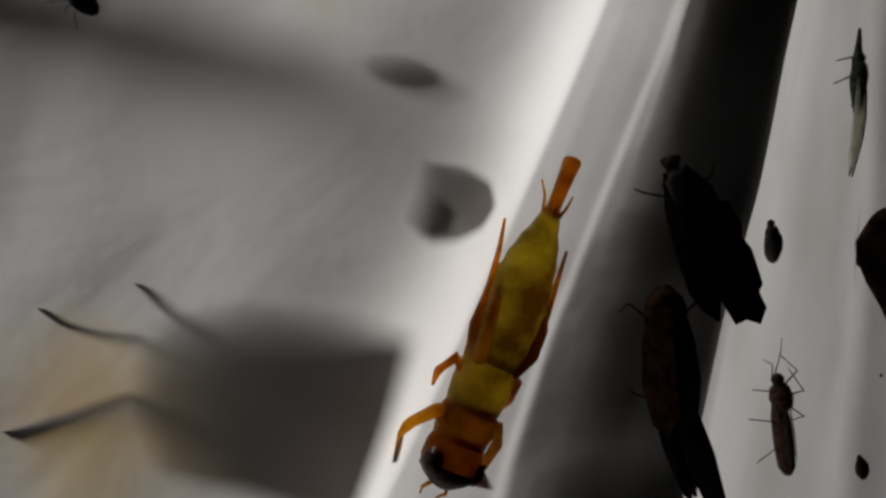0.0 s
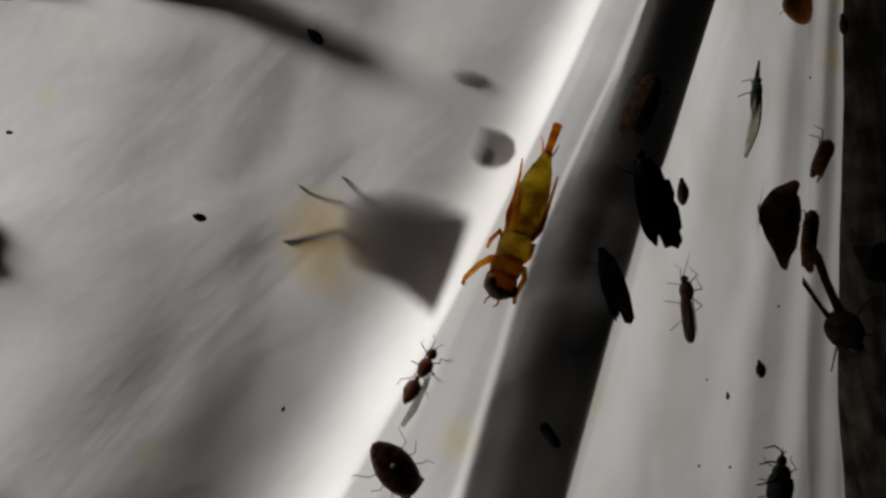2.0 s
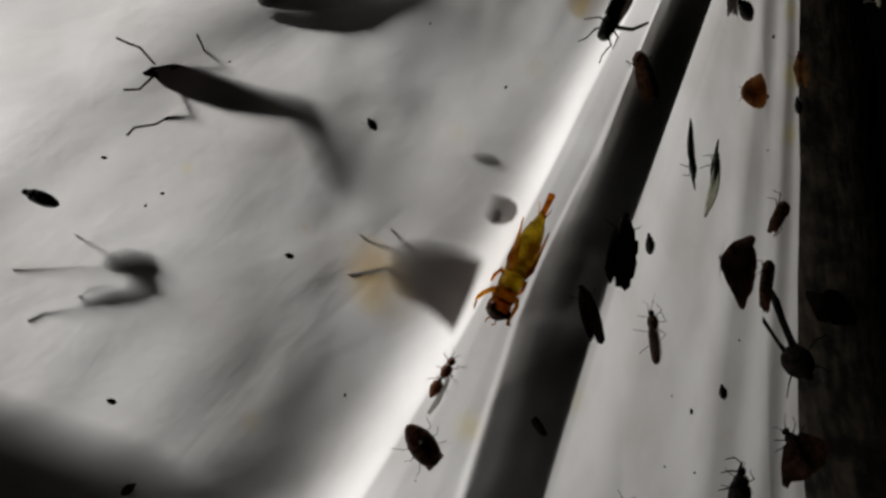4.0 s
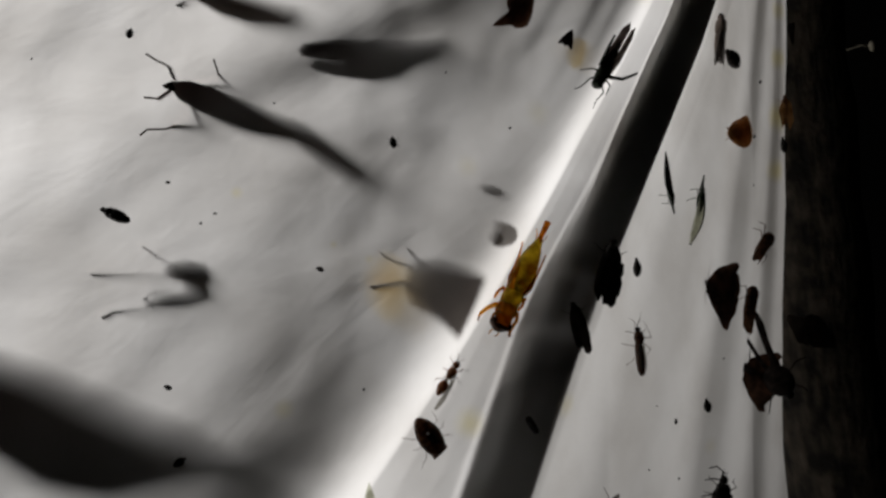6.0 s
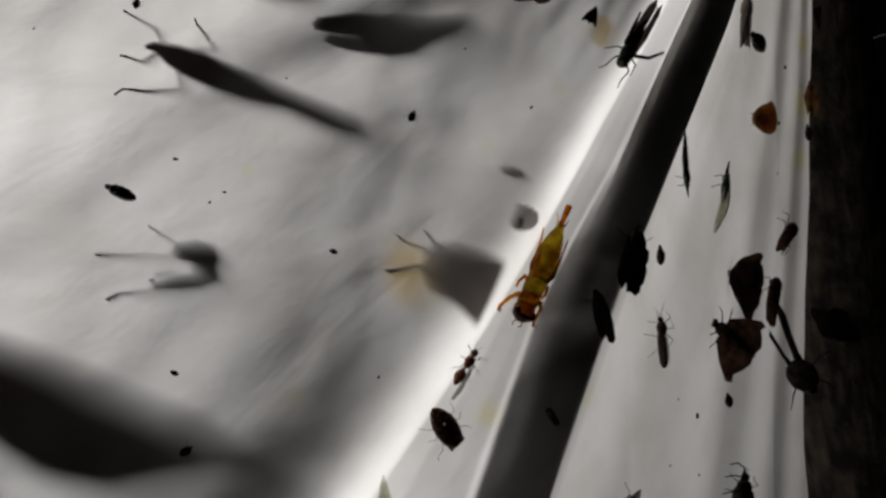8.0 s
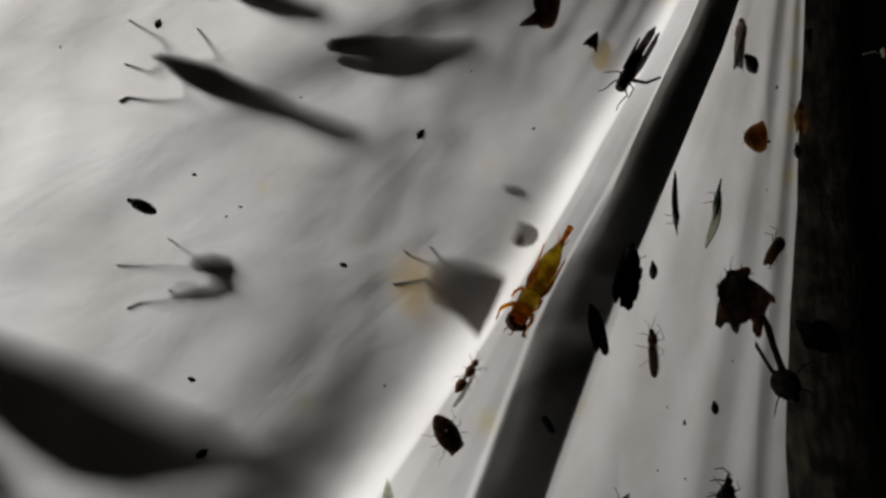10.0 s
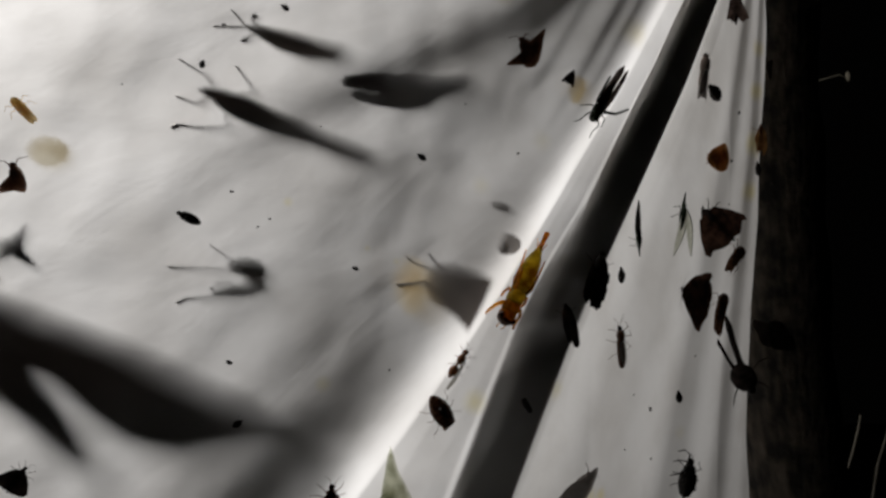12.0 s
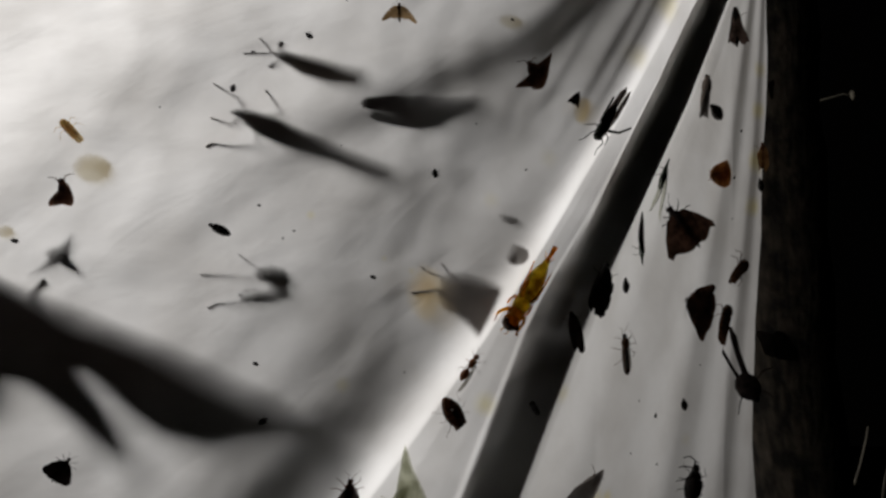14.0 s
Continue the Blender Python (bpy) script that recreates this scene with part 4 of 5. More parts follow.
part("lifted_wing", leaf(bmesh.new(), [(x, y, 0.09) for x, y in ((-0.1, 0.4), (-0.7, 0.46), (-0.78, 0.3), (-0.66, 0.1), (-0.5, -0.28), (-0.1, -0.38))], 0.03), SMOKE, WEDGED, "greenish grey wing")
WEDGED.matrix_world = Matrix.Translation(at(6.8, 12.7, -0.3)) @ Matrix(((0.857, 0, 0.514), (0.514, 0, -0.857), (0, 1, 0))).to_4x4()
leafhopper(5.68, 1.98, 49, 1.4, "dark brown tube-shaped leafhopper", BROWN, 0.15)
LONG_LEGGED = beetle(4.33, -4.45, 72, 1.15, "black beetle with long bent legs, low on the sheet", BLACK, 0.24)
for dy, fx, fy in ((0.3, -0.62, 0.62), (0.2, -0.72, 0.3), (0.05, -0.7, -0.1)):
    limb("long_leg", LONG_LEGGED, [(-0.2, dy, 0.14), (0.55 * fx, 0.5 * (dy + fy) + 0.18, 0.26), (0.8 * fx, fy + 0.1, 0.16), (fx, fy, 0.03)], 0.03, BLACK)
closed_moth(1.27, -4.37, "pale grey moth with thin see-through wings", DUSK, GAUZE, [(-0.58, -0.4), (-0.3, -0.05), (-0.02, 0.12), (0.2, 0.16), (0.3, 0.3), (0.5, 0.42), (0.42, 0.12), (0.2, -0.28), (-0.1, -0.45), (-0.35, -0.42)], (0.3, 0.26), tilt=0.6, lift=0.1)
beetle(4.1, -2.18, 95, 0.37, "small black beetle on the sheet", BLACK, 0.3, legs=False)
beetle(6.62, 4.94, 94, 0.46, "small dark beetle near the sheet's edge", BLACK, 0.16)
ragged_moth(6.6, 5.7, 84, 0.62, "amber brown moth at the stained edge of the sheet", RUST, ORANGE, [(0.06, 0.7), (0.26, 0.4), (0.3, 0.0), (0.34, -0.4), (0.16, -0.85)], [(-0.06, 0.7), (-0.2, 0.4), (-0.3, 0.1), (-0.22, -0.3), (-0.16, -0.8)], 0.25, 0.8)
ragged_moth(5.74, 9.3, 88, 0.95, "dark brown moth hanging from a fold, wings ragged", DARK_MOTH, DIM_MOTH,
            [(0.06, 0.85), (0.16, 0.5), (0.2, 0.1), (0.34, -0.25), (0.38, -0.5), (0.3, -0.48), (0.22, -0.6), (0.1, -0.55)], [(-0.06, 0.85), (-0.16, 0.5), (-0.2, 0.1), (-0.28, -0.2), (-0.3, -0.5), (-0.2, -0.46), (-0.1, -0.6)])
moth(4.42, 6.75, 80, 1.4, "long smoky wing hanging over the pleat", SMOKE, GAUZE, span=0.16, tip=-0.5, hind=-0.55, legs=False)
moth(7.1, 7.95, -88, 1.0, "dark moth at the sheet's edge", DARK_MOTH, span=0.3, tip=-0.3, hind=-0.5, legs=False)
closed_moth(-9.85, 1.42, "dark brown moth with closed shield-shaped wings", MOTH, MOTH, [(-0.07, 0.27), (0.08, 0.20), (0.20, -0.07), (0.18, -0.24), (0.00, -0.22), (-0.22, -0.28), (-0.24, -0.14), (-0.10, 0.07)], (-0.08, 0.29))
leafhopper(-9.85, 2.79, 133, 0.66, "yellow-brown leafhopper with thin pale legs", HONEY, 0.14)
moth(-9.46, -3.98, 60, 0.56, "small dark brown moth with ragged wings", DARK_MOTH, span=0.55, tip=-0.2, hind=-0.4)
beetle(-7.0, 0.99, 155, 0.52, "small black pointed beetle on the sheet", BLACK, 0.2, legs=False)
closed_moth(-3.13, -4.35, "pale grey-green moth with tall closed wings", GREEN_WING, GREEN_WING, [(0.0, 1.0), (0.14, 0.5), (0.42, -0.1), (0.5, -0.5), (0.2, -0.8), (-0.25, -0.7), (-0.26, -0.1), (-0.14, 0.5)], (-0.3, -0.2))
moth(-4.24, -4.5, 79, 0.95, "dark moth low on the sheet", MOTH, SMOKE, span=0.4, tip=-0.3, hind=-0.45)
ragged_moth(0.95, -0.8, 97, 0.62, "dark brown moth pressed against the pleat's edge", DARK_MOTH, DARK_MOTH, [(0.06, 0.8), (0.2, 0.62), (0.3, 0.2), (0.33, -0.2), (0.3, -0.7), (0.2, -0.82), (0.08, -0.76)], [(-0.06, 0.8), (-0.18, 0.4), (-0.2, 0.0), (-0.15, -0.5), (-0.06, -0.72)])
leafhopper(0.02, -2.56, 120, 0.36, "tiny black leafhopper on the pleat", BLACK, 0.2, legs=False)
beetle(7.25, -2.6, 92, 0.7, "black beetle on the sheet's edge", BLACK, 0.18, legs=False)

# tiny ones
for bx, bz, heading, size in ((-6.92, 4.26, 80, 0.2), (-5.44, 5.87, 146, 0.21), (-6.58, 5.23, 20, 0.1), (-6.25, 1.61, 0, 0.09), (-5.53, 1.11, 0, 0.07), (-5.75, 0.93, 60, 0.06),
                              (-6.16, -1.82, 154, 0.14), (-5.96, -2.99, 36, 0.22), (3.19, -2.55, 92, 0.16), (-3.84, 0.18, 160, 0.15), (-0.37, 3.03, 40, 0.08),
                              (-0.67, 7.2, 160, 0.12), (5.9, 6.4, 70, 0.12), (5.65, 4.9, 70, 0.12), (5.6, 3.6, 30, 0.08), (-10.6, 0.4, 170, 0.16), (-4.65, 7.0, 30, 0.06), (2.5, -3.6, 10, 0.08), (3.3, -3.9, 160, 0.1),
                              (-1.55, 4.1, 80, 0.06), (-8.3, 3.6, 60, 0.05), (-3.1, -1.9, 60, 0.06), (2.7, -2.2, 60, 0.06), (4.6, -1.0, 50, 0.07), (-4.6, 3.2, 10, 0.05)):
    beetle(bx, bz, heading, size, "tiny black beetle on the sheet" if size > 0.12 else "tiny black gnat on the sheet", BLACK, 0.3, "beetle" if size > 0.12 else "gnat", legs=size > 0.18, group="tiny insects on the sheet")

# ---- insects on the far side ----
def far_stick():
    """Its thorax and legs, and an abdomen that swings on the thorax."""
    root = far_root("stick_insect", "grey-brown long-bodied insect behind the sheet, standing off it", "insect", -6.74, 3.66, 0.1)
    far_strip("thorax", root, [(-6.85, 3.68, 0.08, 0.06), (-6.6, 3.57, 0.1, 0.2), (-6.3, 3.45, 0.12, 0.26), (-5.9, 3.29, 0.15, 0.27), (-5.4, 3.1, 0.2, 0.25), (-4.9, 2.94, 0.25, 0.22), (-4.5, 2.82, 0.28, 0.17)], DARK_MOTH)
    far_strip("head", root, [(-7.02, 3.66, 0.06, 0.03), (-6.9, 3.68, 0.06, 0.09), (-6.76, 3.66, 0.08, 0.08)], DARK_MOTH)
    tail = far_strip("abdomen", root, [(-4.75, 2.9, 0.26, 0.15), (-4.4, 2.78, 0.29, 0.2), (-3.9, 2.62, 0.34, 0.2), (-3.5, 2.5, 0.38, 0.2), (-3.2, 2.42, 0.41, 0.09)], SMOKE)
    for rows in ([(-6.75, 3.75, 0.1), (-6.85, 4.0, 0.12), (-7.1, 4.12, 0.08), (-7.42, 4.3, 0.02)], [(-6.5, 3.65, 0.12), (-5.95, 3.75, 0.14), (-6.15, 4.05, 0.08), (-6.38, 4.33, 0.02)],
                 [(-6.8, 3.55, 0.1), (-7.0, 3.36, 0.1), (-7.2, 3.42, 0.06), (-7.42, 3.48, 0.02)], [(-6.5, 3.35, 0.12), (-6.42, 2.95, 0.14), (-7.0, 2.88, 0.06), (-7.35, 2.9, 0.03), (-7.48, 2.8, 0.02)]):
        far_tube("leg", root, [(x, z, h, 0.018) for x, z, h in rows], SMOKE, 6)
    return root, tail, behind(-4.7, 2.88, 0.27) - root.location


def far_moth_dark():
    root = far_root("caddisfly", "dark narrow-winged insect clinging behind the sheet", "insect", -6.1, 5.25, 0.06)
    far_plate("wing", root, [(-6.2, 5.28, 0.05), (-5.9, 5.35, 0.07), (-5.2, 5.3, 0.15), (-4.6, 5.2, 0.24), (-3.9, 5.12, 0.34), (-4.4, 4.95, 0.26), (-4.1, 4.7, 0.32), (-4.9, 4.72, 0.2), (-5.5, 4.85, 0.12), (-5.95, 5.1, 0.07)], SMOKE)
    far_plate("body", root, [(-6.25, 5.27, 0.04), (-5.9, 5.28, 0.07), (-5.2, 5.2, 0.14), (-4.6, 5.08, 0.24), (-5.2, 4.98, 0.14), (-5.9, 5.14, 0.07)], BLACK)
    for rows in ([(-6.2, 5.3, 0.04), (-6.3, 5.45, 0.03), (-6.45, 5.6, 0.02)], [(-6.2, 5.25, 0.04), (-6.45, 5.2, 0.03), (-6.75, 5.15, 0.02)]):
        far_tube("antenna", root, [(x, z, h, 0.014) for x, z, h in rows], BLACK, 6)
    for rows in ([(-6.0, 5.1, 0.06), (-6.1, 4.98, 0.05), (-6.2, 4.9, 0.02)], [(-6.0, 5.35, 0.06), (-6.02, 5.5, 0.04), (-5.98, 5.58, 0.02)]):
        far_tube("leg", root, [(x, z, h, 0.02) for x, z, h in rows], BLACK, 6)


def far_two_lobed():
    root = far_root("moth", "large dusky moth behind the sheet with two rounded wings", "moth", -1.9, 4.3, 0.25)
    far_plate("forewing", root, [(-4.24, 4.36, 0.03), (-4.15, 4.5, 0.03), (-3.8, 4.58, 0.05), (-3.0, 4.6, 0.09), (-2.2, 4.64, 0.13), (-1.1, 4.74, 0.2), (-1.5, 4.4, 0.18), (-2.2, 4.15, 0.17), (-3.0, 4.12, 0.1), (-3.8, 4.14, 0.05), (-4.15, 4.22, 0.03)], DARK_MOTH)
    far_plate("hindwing", root, [(-3.97, 3.98, 0.03), (-3.85, 4.1, 0.04), (-3.0, 4.15, 0.09), (-2.0, 4.3, 0.17), (-1.5, 4.45, 0.22), (-1.9, 4.1, 0.2), (-2.3, 3.85, 0.15), (-2.8, 3.76, 0.1), (-3.5, 3.82, 0.05), (-3.85, 3.9, 0.03)], DARK_MOTH)
    far_tube("body", root, [(-2.5, 4.1, 0.12, 0.03), (-2.1, 4.2, 0.16, 0.06), (-1.6, 4.4, 0.22, 0.06), (-1.2, 4.55, 0.28, 0.03)], BLACK)


def far_blob():
    root = far_root("beetle", "round grey beetle behind the sheet with long thin legs", "beetle", -5.8, -0.1, 0.15)
    far_strip("wing_case", root, [(-6.24, 0.04, 0.07, 0.06), (-6.12, 0.06, 0.08, 0.14), (-5.9, 0.07, 0.1, 0.18), (-5.66, 0.04, 0.12, 0.14), (-5.55, 0.02, 0.12, 0.06)], BLACK)
    far_strip("thorax", root, [(-5.68, 0.16, 0.13, 0.12), (-5.68, -0.1, 0.14, 0.2), (-5.75, -0.38, 0.13, 0.15)], SMOKE)
    far_strip("abdomen", root, [(-6.5, -0.5, 0.06, 0.04), (-6.15, -0.46, 0.08, 0.1), (-5.8, -0.4, 0.1, 0.13), (-5.5, -0.34, 0.12, 0.08)], BLACK)
    for rows in ([(-6.1, -0.5, 0.12), (-6.5, -0.6, 0.1), (-6.95, -0.62, 0.03), (-7.12, -0.72, 0.02)], [(-6.05, -0.05, 0.12), (-6.5, -0.02, 0.1), (-7.3, -0.02, 0.02)],
                 [(-6.1, -0.3, 0.12), (-6.4, -0.32, 0.08), (-6.55, -0.4, 0.02)], [(-6.0, 0.05, 0.12), (-6.35, 0.3, 0.08), (-6.6, 0.48, 0.02)]):
        far_tube("leg", root, [(x, z, h, 0.012) for x, z, h in rows], SMOKE, 6)


def far_yellow():
    root = far_root("moth", "dusky moth behind the sheet with a warm yellow glow beside it", "moth", -1.9, 0.0, 0.2)
    far_plate("wing", root, [(-2.28, 0.12, 0.1), (-2.15, 0.3, 0.12), (-1.7, 0.32, 0.17), (-1.2, 0.2, 0.24), (-0.98, 0.1, 0.22), (-1.2, -0.36, 0.22), (-1.55, -1.0, 0.22), (-1.72, -0.82, 0.2), (-1.85, -0.66, 0.2), (-2.2, -0.52, 0.14), (-2.3, -0.2, 0.1)], DUSK)
    # nested yellow discs colour the light here, in place of a warm bounced glow
    for k, size in enumerate((1.05, 0.75, 0.45)):
        far_plate("glow_filter", root, disc(-2.56 - 0.015 * k, -0.2, 0.36 * size, 0.6 * size, 0.16 + 0.03 * k, 24, 0, 0.04), GLOW_TINT, "yellow disc that tints the light for a warm glow")
    for rows in ([(-2.3, 0.25, 0.06), (-2.5, 0.3, 0.05), (-2.68, 0.38, 0.03), (-2.76, 0.46, 0.02)], [(-2.1, 0.3, 0.06), (-2.2, 0.42, 0.05), (-2.3, 0.55, 0.02)], [(-2.35, -0.05, 0.06), (-2.6, -0.1, 0.05), (-2.95, -0.16, 0.02)]):
        far_tube("leg", root, [(x, z, h, 0.013) for x, z, h in rows], BROWN, 6)


def far_big():
    root = far_root("hawk_moth", "very large dark moth behind the sheet, wings spread", "moth", -9.5, -1.5, 0.3)
    far_plate("forewing", root, [(-11.6, 0.1, 0.20), (-10.7, -0.45, 0.20), (-10.1, -0.75, 0.24), (-9.0, -1.15, 0.32), (-7.6, -1.75, 0.40), (-6.3, -2.4, 0.48), (-5.2, -2.95, 0.53), (-3.9, -3.95, 0.64), (-5.2, -4.05, 0.56), (-6.6, -3.85, 0.50), (-7.6, -3.5, 0.40), (-8.5, -2.85, 0.34), (-9.0, -2.3, 0.32), (-10.4, -2.0, 0.27), (-11.8, -1.8, 0.27)], DARK_MOTH)
    far_plate("hindwing", root, [(-11.6, -1.4, 0.29), (-10.4, -1.7, 0.29), (-9.5, -2.0, 0.33), (-8.9, -2.6, 0.37), (-8.45, -3.3, 0.44), (-8.0, -4.2, 0.53), (-8.7, -3.75, 0.44), (-9.3, -3.15, 0.37), (-10.0, -2.55, 0.33), (-11.6, -2.3, 0.29)], DARK_MOTH)
    far_plate("body", root, disc(-11.3, -1.3, 1.0, 0.45, 0.2, 14, -15, 0.05), BLACK)
    far_plate("lower_wing", root, [(-11.8, -2.4, 0.40), (-10.8, -2.3, 0.40), (-10.35, -2.5, 0.40), (-10.3, -2.95, 0.40), (-10.8, -3.5, 0.46), (-11.8, -3.9, 0.46)], DARK_MOTH)
    far_tube("leg", root, [(-10.3, -0.8, 0.12, 0.025), (-10.15, -0.6, 0.07, 0.025), (-10.0, -0.38, 0.03, 0.03)], BLACK, 6)


def far_star():
    root = far_root("fly", "small grey fly behind the sheet with raised wings", "fly", -9.83, 0.13, 0.1)
    far_plate("body", root, disc(-9.83, 0.14, 0.2, 0.15, 0.08, 16, -10, 0.08), BLACK)
    for rows in ([(-9.95, 0.2, 0.06), (-9.75, 0.42, 0.07), (-9.6, 0.62, 0.08), (-9.65, 0.12, 0.08)], [(-9.95, 0.12, 0.06), (-10.1, -0.12, 0.06), (-10.35, -0.34, 0.06), (-9.95, -0.12, 0.08), (-9.65, 0.05, 0.08)], [(-9.7, 0.15, 0.08), (-9.5, -0.05, 0.1), (-9.35, -0.25, 0.1), (-9.75, -0.05, 0.08)]):
        far_plate("wing", root, rows, BLACK)


def far_patch(name, label, category, x, z, rx, rz, height, mat, turn=0.0):
    root = far_root(name, label, category, x, z, height)
    far_plate("wing", root, disc(x, z, rx, rz, height, 26, turn, 0.05), mat)
    if mat not in (PALE_FILM, AMBER_FILM):
        far_tube("body", root, [(x - 0.5 * rx, z, height, 0.06 * rx), (x - 0.2 * rx, z - 0.2 * rz, height, 0.09 * rx), (x, z - 0.3 * rz, height, 0.04 * rx)], mat, 8)


STICK, STICK_TAIL, STICK_WAIST = far_stick()
far_moth_dark()
far_two_lobed()
far_blob()
far_yellow()
far_big()
far_star()
GREY_MOTH = far_root("moth", "small grey gauzy moth behind the sheet", "moth", -0.62, 0.92, 0.08)
far_plate("forewing", GREY_MOTH, [(-0.7, 1.16, 0.08), (-0.5, 1.14, 0.08), (-0.36, 1.06, 0.08), (-0.36, 0.92, 0.08), (-0.46, 0.79, 0.08), (-0.62, 0.7, 0.08), (-0.8, 0.69, 0.08), (-0.86, 0.8, 0.08), (-0.76, 0.98, 0.08)], GAUZE)
far_plate("hindwing", GREY_MOTH, [(-0.72, 0.98, 0.06), (-0.6, 0.86, 0.06), (-0.66, 0.74, 0.06), (-0.82, 0.72, 0.06)], GAUZE)
far_patch("gnat", "grey gnat behind the sheet", "gnat", -0.72, 1.72, 0.22, 0.1, 0.1, DUSK, -12)
far_patch("moth", "pale yellow see-through moth behind the sheet", "moth", -9.39, 2.04, 0.34, 0.3, 0.08, PALE_FILM)
far_patch("moth", "pale yellow moth wing behind the sheet", "moth", -10.75, 0.55, 0.14, 0.12, 0.05, PALE_FILM)
far_patch("moth", "amber moth wing behind the sheet", "moth", 1.14, 4.72, 0.17, 0.36, 0.08, AMBER_FILM, -20)
far_patch("moth", "pale yellow moth behind the top of the sheet", "moth", -0.6, 7.1, 0.3, 0.2, 0.1, PALE_FILM)

# ---- what moves ----
BLACK_MOTH = ragged_moth(1.4, 0.9, 116, 0.86, "black moth with worn wings crawling over the pleat", BLACK, BLACK, [(0.1, 0.74), (0.2, 0.6), (0.26, 0.5), (0.29, 0.36), (0.36, 0.34), (0.4, 0.12), (0.37, 0.02), (0.42, -0.1), (0.42, -0.4), (0.37, -0.46), (0.39, -0.6), (0.3, -0.72), (0.2, -0.66), (0.1, -0.68)],
                         [(-0.1, 0.72), (-0.18, 0.4), (-0.2, 0.0), (-0.18, -0.35), (-0.12, -0.5), (-0.04, -0.6)], 0.12, 0.85, "moths that move")
BAND_MOTH = banded_hopper(0.85, 0.2, 76, 0.95, "dark leafhopper with one amber wing climbing the pleat")
BROWN_MOTH = moth(5.0, 1.8, 130, 1.55, "brown moth with half open wings wandering over the folds", DARK_MOTH, RUSSET_MOTH, span=0.6, tip=-0.25, hind=-0.42, lift=0.25, notch=0.1, lopsided=0.85)
SMALL_MOTH = moth(-6.3, -3.0, -8, 0.95, "brown triangular moth crossing the lower sheet", DARK_MOTH, MOTH, span=0.55, tip=-0.42, hind=-0.4)
GREEN_LACEWING, GREEN_UPPER_WING, GREEN_HINGE = lacewing(3.75, 2.4, 75, 1.3, "pale green lacewing with long narrow wings", GREEN_WING)
DARK_LACEWING, _, _ = lacewing(3.07, 2.76, -84, 1.05, "dark green lacewing beside the pleat", SMOKE)
tagged(BLACK_MOTH, group="moths that move")

WANDERING_GNAT = beetle(-2.5, 2.3, 99, 0.24, "tiny black gnat wandering over the sheet", BLACK, 0.28, "gnat", group="tiny insects on the sheet")

# ---- thin dry stems beyond the pole ----
def stem(points, label, seed=False):
    root = new("dry_stem")
    root.empty_display_size = 0.003
    root.location = at(points[0][0], points[0][1], -120.0)
    tagged(root, label, "stem", "dry stems beyond the pole")
    (x0, y0, z0), top = points[0], points[-1]
    path = [at(x0 - 3 * (1 - k) ** 2, y0 + 14 * (1 - k), -120 + (z0 + 120) * k) - root.location for k in np.linspace(0, 1, 12)] + [at(*p) - root.location for p in points[1:]]
    bm = tube(bmesh.new(), path, [CM * (0.13 - 0.1 * i / (len(path) - 1)) for i in range(len(path))], 7)
    part("stalk", bm, STRAW, root)
    if seed:
        part("seed_head", tube(bmesh.new(), [at(*points[-1]) - root.location + Vector((0, 0, CM * d)) for d in (-0.12, 0.0, 0.2, 0.34)], [CM * r for r in (0.03, 0.1, 0.12, 0.03)], 8), STRAW, root)


STRAW = skin("dry_straw", (0.02, 0.017, 0.012), (0.045, 0.04, 0.028), 0.8, 200)
stem([(10.0, 19.0, -7.5), (10.55, 19.0, -5.4), (11.15, 19.0, -4.0), (11.5, 19.0, -3.0), (11.6, 19.0, -2.6)], "thin dry grass stem, bent at its tip")
stem([(11.4, 19.0, -6.5), (11.95, 19.0, -4.45), (12.55, 19.0, -3.0), (12.85, 19.0, -2.2), (12.9, 19.0, -1.8)], "thin dry grass stem beside the pole")
stem([(9.3, 19.0, 8.0), (9.6, 19.0, 9.6), (10.6, 19.0, 11.0), (12.55, 19.0, 11.5), (12.9, 19.0, 11.3)], "thin dry stem with a pale seed head", True)


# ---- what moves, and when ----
def crawl(thing, rows, lift=0.03, tilt=0.0):
    """Rows: seconds, x, z on the cloth, heading."""
    walk(thing, [(t, cloth_pose(x, z, heading, lift, tilt)) for t, x, z, heading in rows])


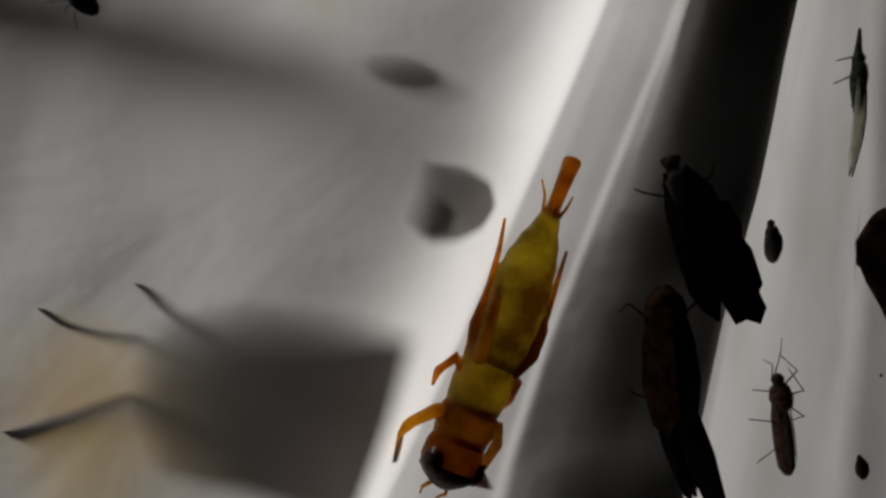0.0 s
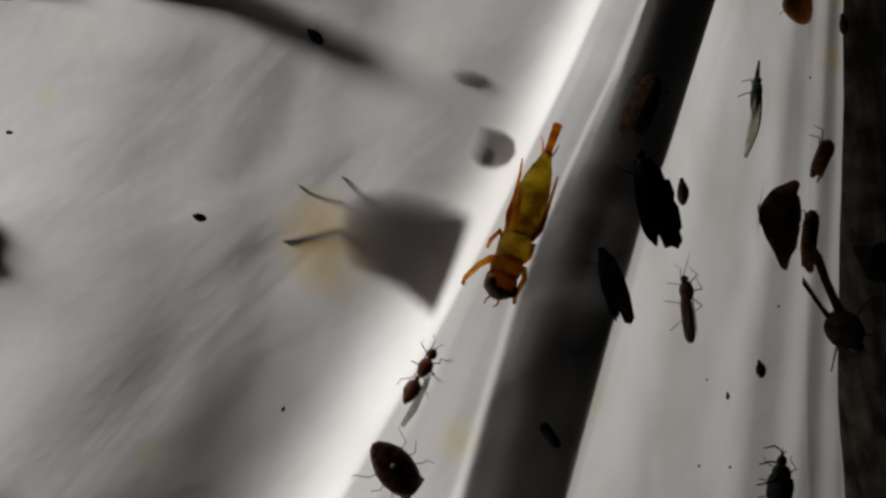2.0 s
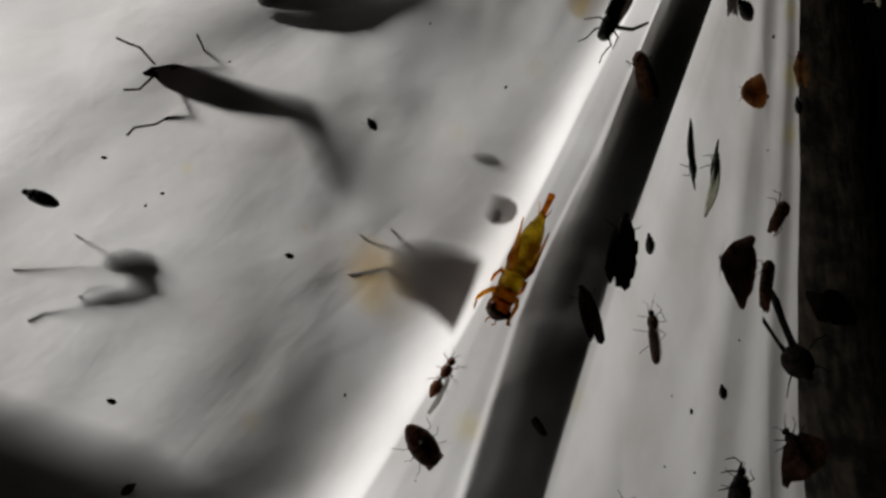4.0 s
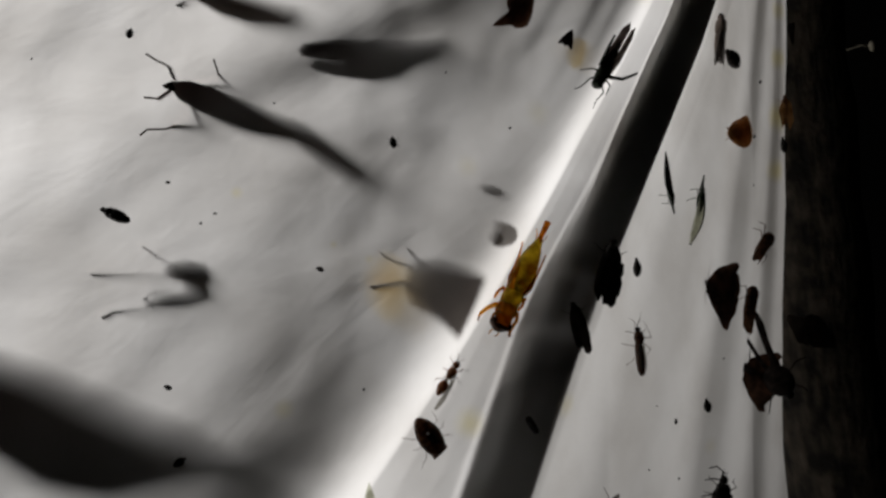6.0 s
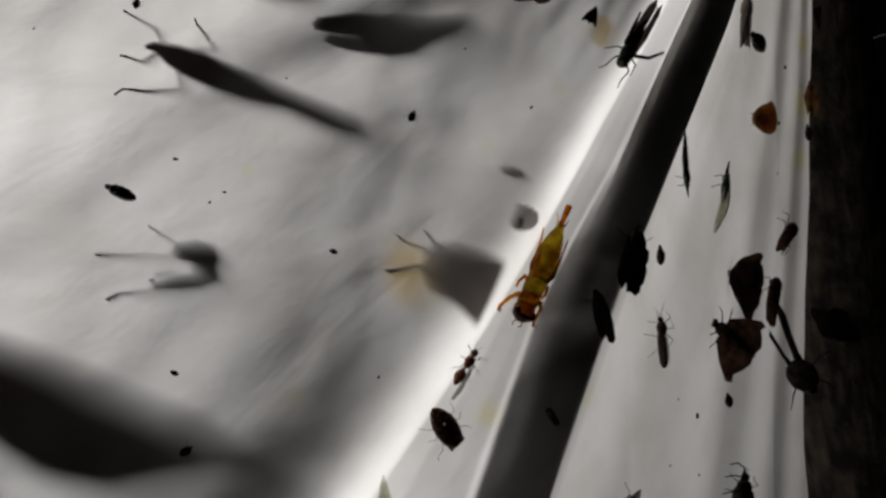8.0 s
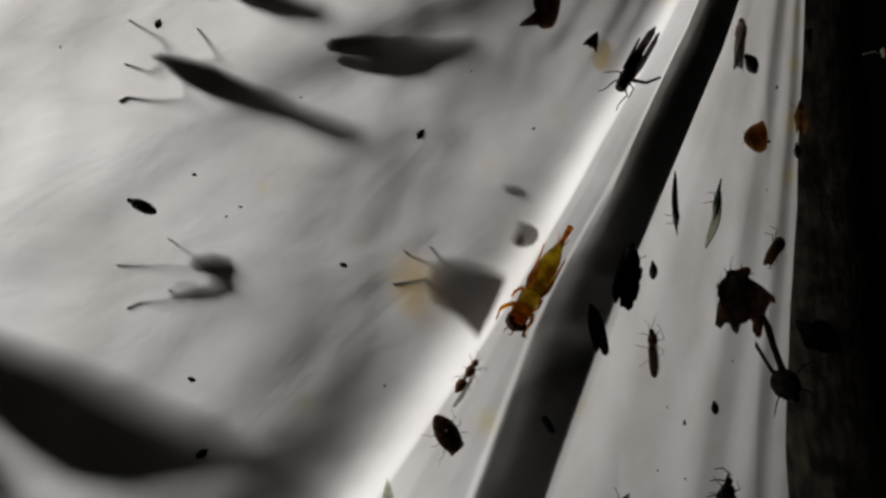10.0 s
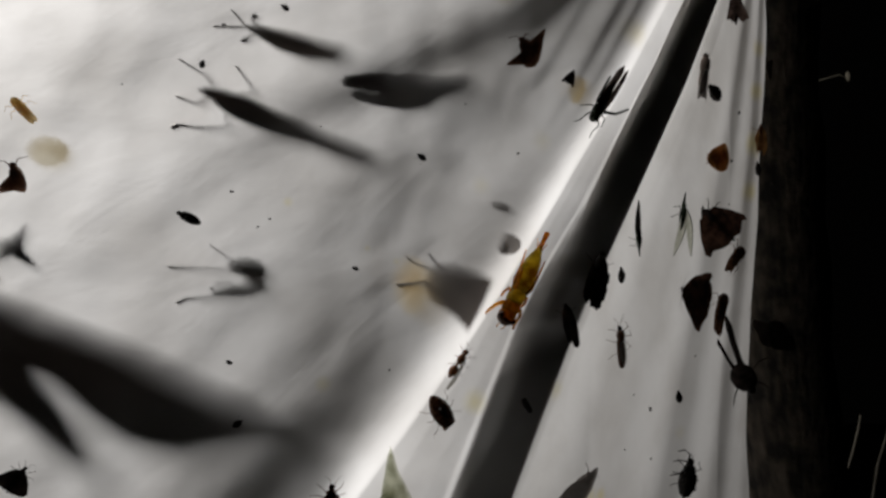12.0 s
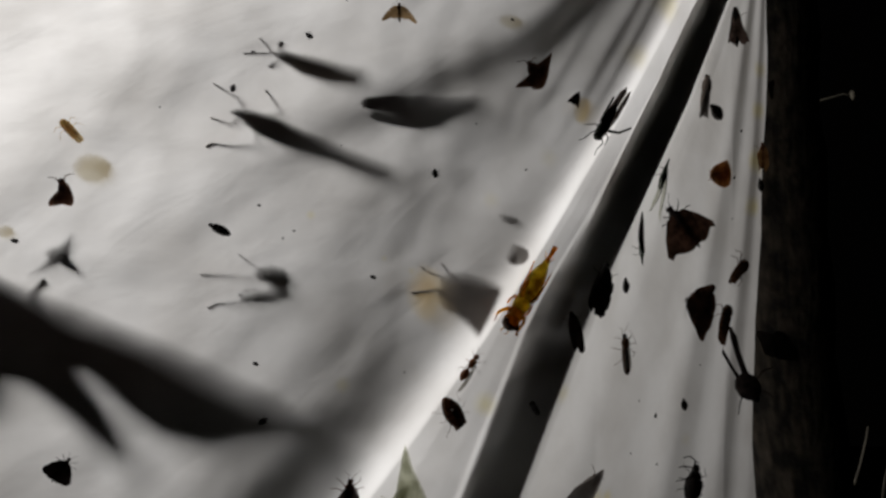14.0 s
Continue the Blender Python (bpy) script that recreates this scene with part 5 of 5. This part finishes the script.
def motions():
    crawl(CRICKET, [(0.0, -0.47, 0.24, -120), (0.5, -0.49, 0.22, -119.5), (1.0, -0.45, 0.24, -120.5), (1.5, -0.39, 0.25, -115.6), (2.0, -0.37, 0.26, -115.4), (3.0, -0.31, 0.27, -113.5), (4.0, -0.41, 0.27, -119),
                    (6.5, -0.38, 0.24, -116.8), (7.5, -0.36, 0.22, -115), (10.0, -0.41, 0.23, -121), (11.0, -0.42, 0.23, -121), (12.5, -0.33, 0.3, -115), (13.2, -0.35, 0.29, -117), (14.0, -0.40, 0.27, -120.5)], 0.0)
    crawl(BLACK_MOTH, [(0.0, 1.2, 0.52, 96), (0.2, 1.28, 0.44, 104), (0.5, 1.34, 0.44, 106), (1.0, 1.46, 0.3, 102), (1.5, 1.46, 0.3, 104), (2.0, 1.5, 0.25, 94), (2.5, 1.46, 0.22, 85), (3.0, 1.46, 0.22, 76),
                       (4.0, 1.46, 0.26, 72), (14.0, 1.46, 0.24, 70)], 0.12, 0.85)
    crawl(BAND_MOTH, [(0.0, 0.88, -0.2, 85), (0.5, 0.9, 0.05, 82), (1.0, 0.85, 0.6, 88), (1.5, 1.01, 1.04, 62), (2.0, 1.45, 1.61, 60), (2.5, 1.84, 2.39, 84), (3.0, 1.96, 2.8, 95), (3.5, 2.0, 3.16, 102), (4.0, 2.13, 3.62, 100),
                      (4.2, 2.15, 3.81, 96), (5.2, 3.2, 6.2, 70), (6.2, 4.6, 9.6, 66), (14.0, 5.4, 11.4, 66)], 0.05, 0.5)
    crawl(BROWN_MOTH, [(0.0, 7.2, -9.0, 110), (2.6, 6.8, -5.6, 112), (3.2, 6.75, -4.6, 116), (3.5, 6.55, -4.3, 120), (3.8, 6.42, -3.82, 120), (4.0, 6.3, -3.74, 122), (4.2, 5.95, -3.75, 124), (5.2, 5.7, -2.4, 140), (6.3, 5.35, -1.2, 158),
                       (6.5, 5.05, -1.22, 156), (6.7, 4.55, -0.96, 150), (7.0, 4.34, -0.51, 128), (7.3, 4.4, 0.24, 140), (7.5, 4.2, -0.26, 158), (7.7, 3.9, -0.86, 152), (8.8, 4.1, 0.1, 125), (9.8, 4.32, 0.57, 108), (10.2, 4.87, 0.97, 122),
                       (10.5, 4.94, 1.9, 130), (11.0, 5.1, 2.12, 130), (11.5, 5.1, 2.55, 132), (12.0, 5.0, 2.8, 135), (12.5, 4.65, 2.78, 128), (12.8, 4.55, 2.65, 122), (13.2, 3.8, 2.0, 118), (13.6, 3.76, 2.02, 124), (14.0, 3.7, 2.62, 128)], 0.3, 0.75)
    crawl(SMALL_MOTH, [(0.0, -13.0, -1.0, 40), (9.0, -12.0, -1.4, 40), (10.0, -9.4, -1.9, 45), (10.3, -8.3, -2.1, 50), (10.7, -7.25, -2.42, 60), (10.85, -6.9, -2.65, 110), (11.0, -6.5, -2.95, 165), (11.2, -6.15, -3.35, 172), (11.5, -5.55, -3.9, 172),
                       (12.0, -4.7, -5.2, 180), (14.0, -4.4, -6.8, 200)])
    crawl(DARK_LACEWING, [(0.0, 4.6, 9.5, -84), (2.8, 4.2, 7.5, -84), (3.3, 3.6, 4.8, -84), (3.6, 3.05, 2.7, -80), (4.2, 3.15, 2.56, -84), (6.3, 2.84, 2.58, -74), (7.5, 2.7, 2.6, -78), (10.0, 2.58, 2.1, -80), (12.0, 2.5, 1.8, -82), (14.0, 2.48, 1.86, -84)])
    crawl(GREEN_LACEWING, [(0.0, 3.66, 2.4, 74), (11.0, 3.7, 2.44, 74), (11.8, 3.78, 2.5, 76), (12.5, 3.7, 2.5, 84), (12.8, 3.62, 2.6, 82), (13.2, 3.17, 3.08, 80), (13.6, 3.04, 3.48, 74), (14.0, 2.94, 3.56, 68)])
    crawl(WANDERING_GNAT, [(0.0, -2.5, 2.2, 130), (4.2, -2.55, 2.27, 120), (5.3, -2.56, 2.45, 95), (6.4, -2.54, 2.62, 100), (7.7, -2.52, 2.66, 70), (10.0, -2.5, 2.7, 60), (12.5, -2.5, 2.72, 150), (14.0, -2.51, 2.72, 95)], 0.0)
    hinge = Matrix.Translation(GREEN_HINGE)
    walk(GREEN_UPPER_WING, [(t, hinge @ Matrix.Rotation(radians(turn), 4, "Z") @ hinge.inverted()) for t, turn in ((0.0, 1), (10.5, 1), (11.6, 10), (12.0, 40), (12.5, 62), (13.2, 66), (14.0, 50))])
    base = STICK.location.copy()
    across = Vector((-0.36, 0.93, 0))
    walk(STICK, [(t, Matrix.Translation(base + CM * Vector((dx, 0.386 * dx + off, dz))) @ Matrix.Rotation(radians(turn), 4, across)) for t, dx, off, dz, turn in
                 ((0.0, 1.75, 0.22, -0.6, 0), (0.5, 1.75, 0.2, -0.58, 0), (1.0, 1.75, 0.1, -0.55, 0), (1.5, 1.75, 0.03, -0.52, 0), (2.0, 1.72, 0.0, -0.5, 0), (2.5, 1.68, 0.0, -0.66, -3), (3.0, 1.72, 0.0, -0.92, -6), (3.6, 1.55, 0.0, -0.88, -8),
                  (4.2, 1.45, 0.0, -0.88, -8), (5.3, 1.1, 0.0, -0.65, -4), (6.5, 0.7, 0.0, -0.34, 0), (7.7, 0.45, 0.0, -0.25, 0), (9.8, 0.1, 0.0, -0.08, 0), (12.0, 0.12, 0.0, -0.02, 0), (14.0, 0.16, 0.0, -0.02, 0))])
    swing = Matrix.Translation(STICK_WAIST)
    walk(STICK_TAIL, [(t, swing @ Matrix.Rotation(radians(turn), 4, across) @ swing.inverted()) for t, turn in
                      ((0.0, 0), (1.0, 4), (2.0, 12), (2.5, 20), (3.0, 45), (3.6, 76), (4.2, 78), (5.3, 46), (6.5, 20), (7.7, 8), (9.8, 2), (14.0, 2))])


motions()
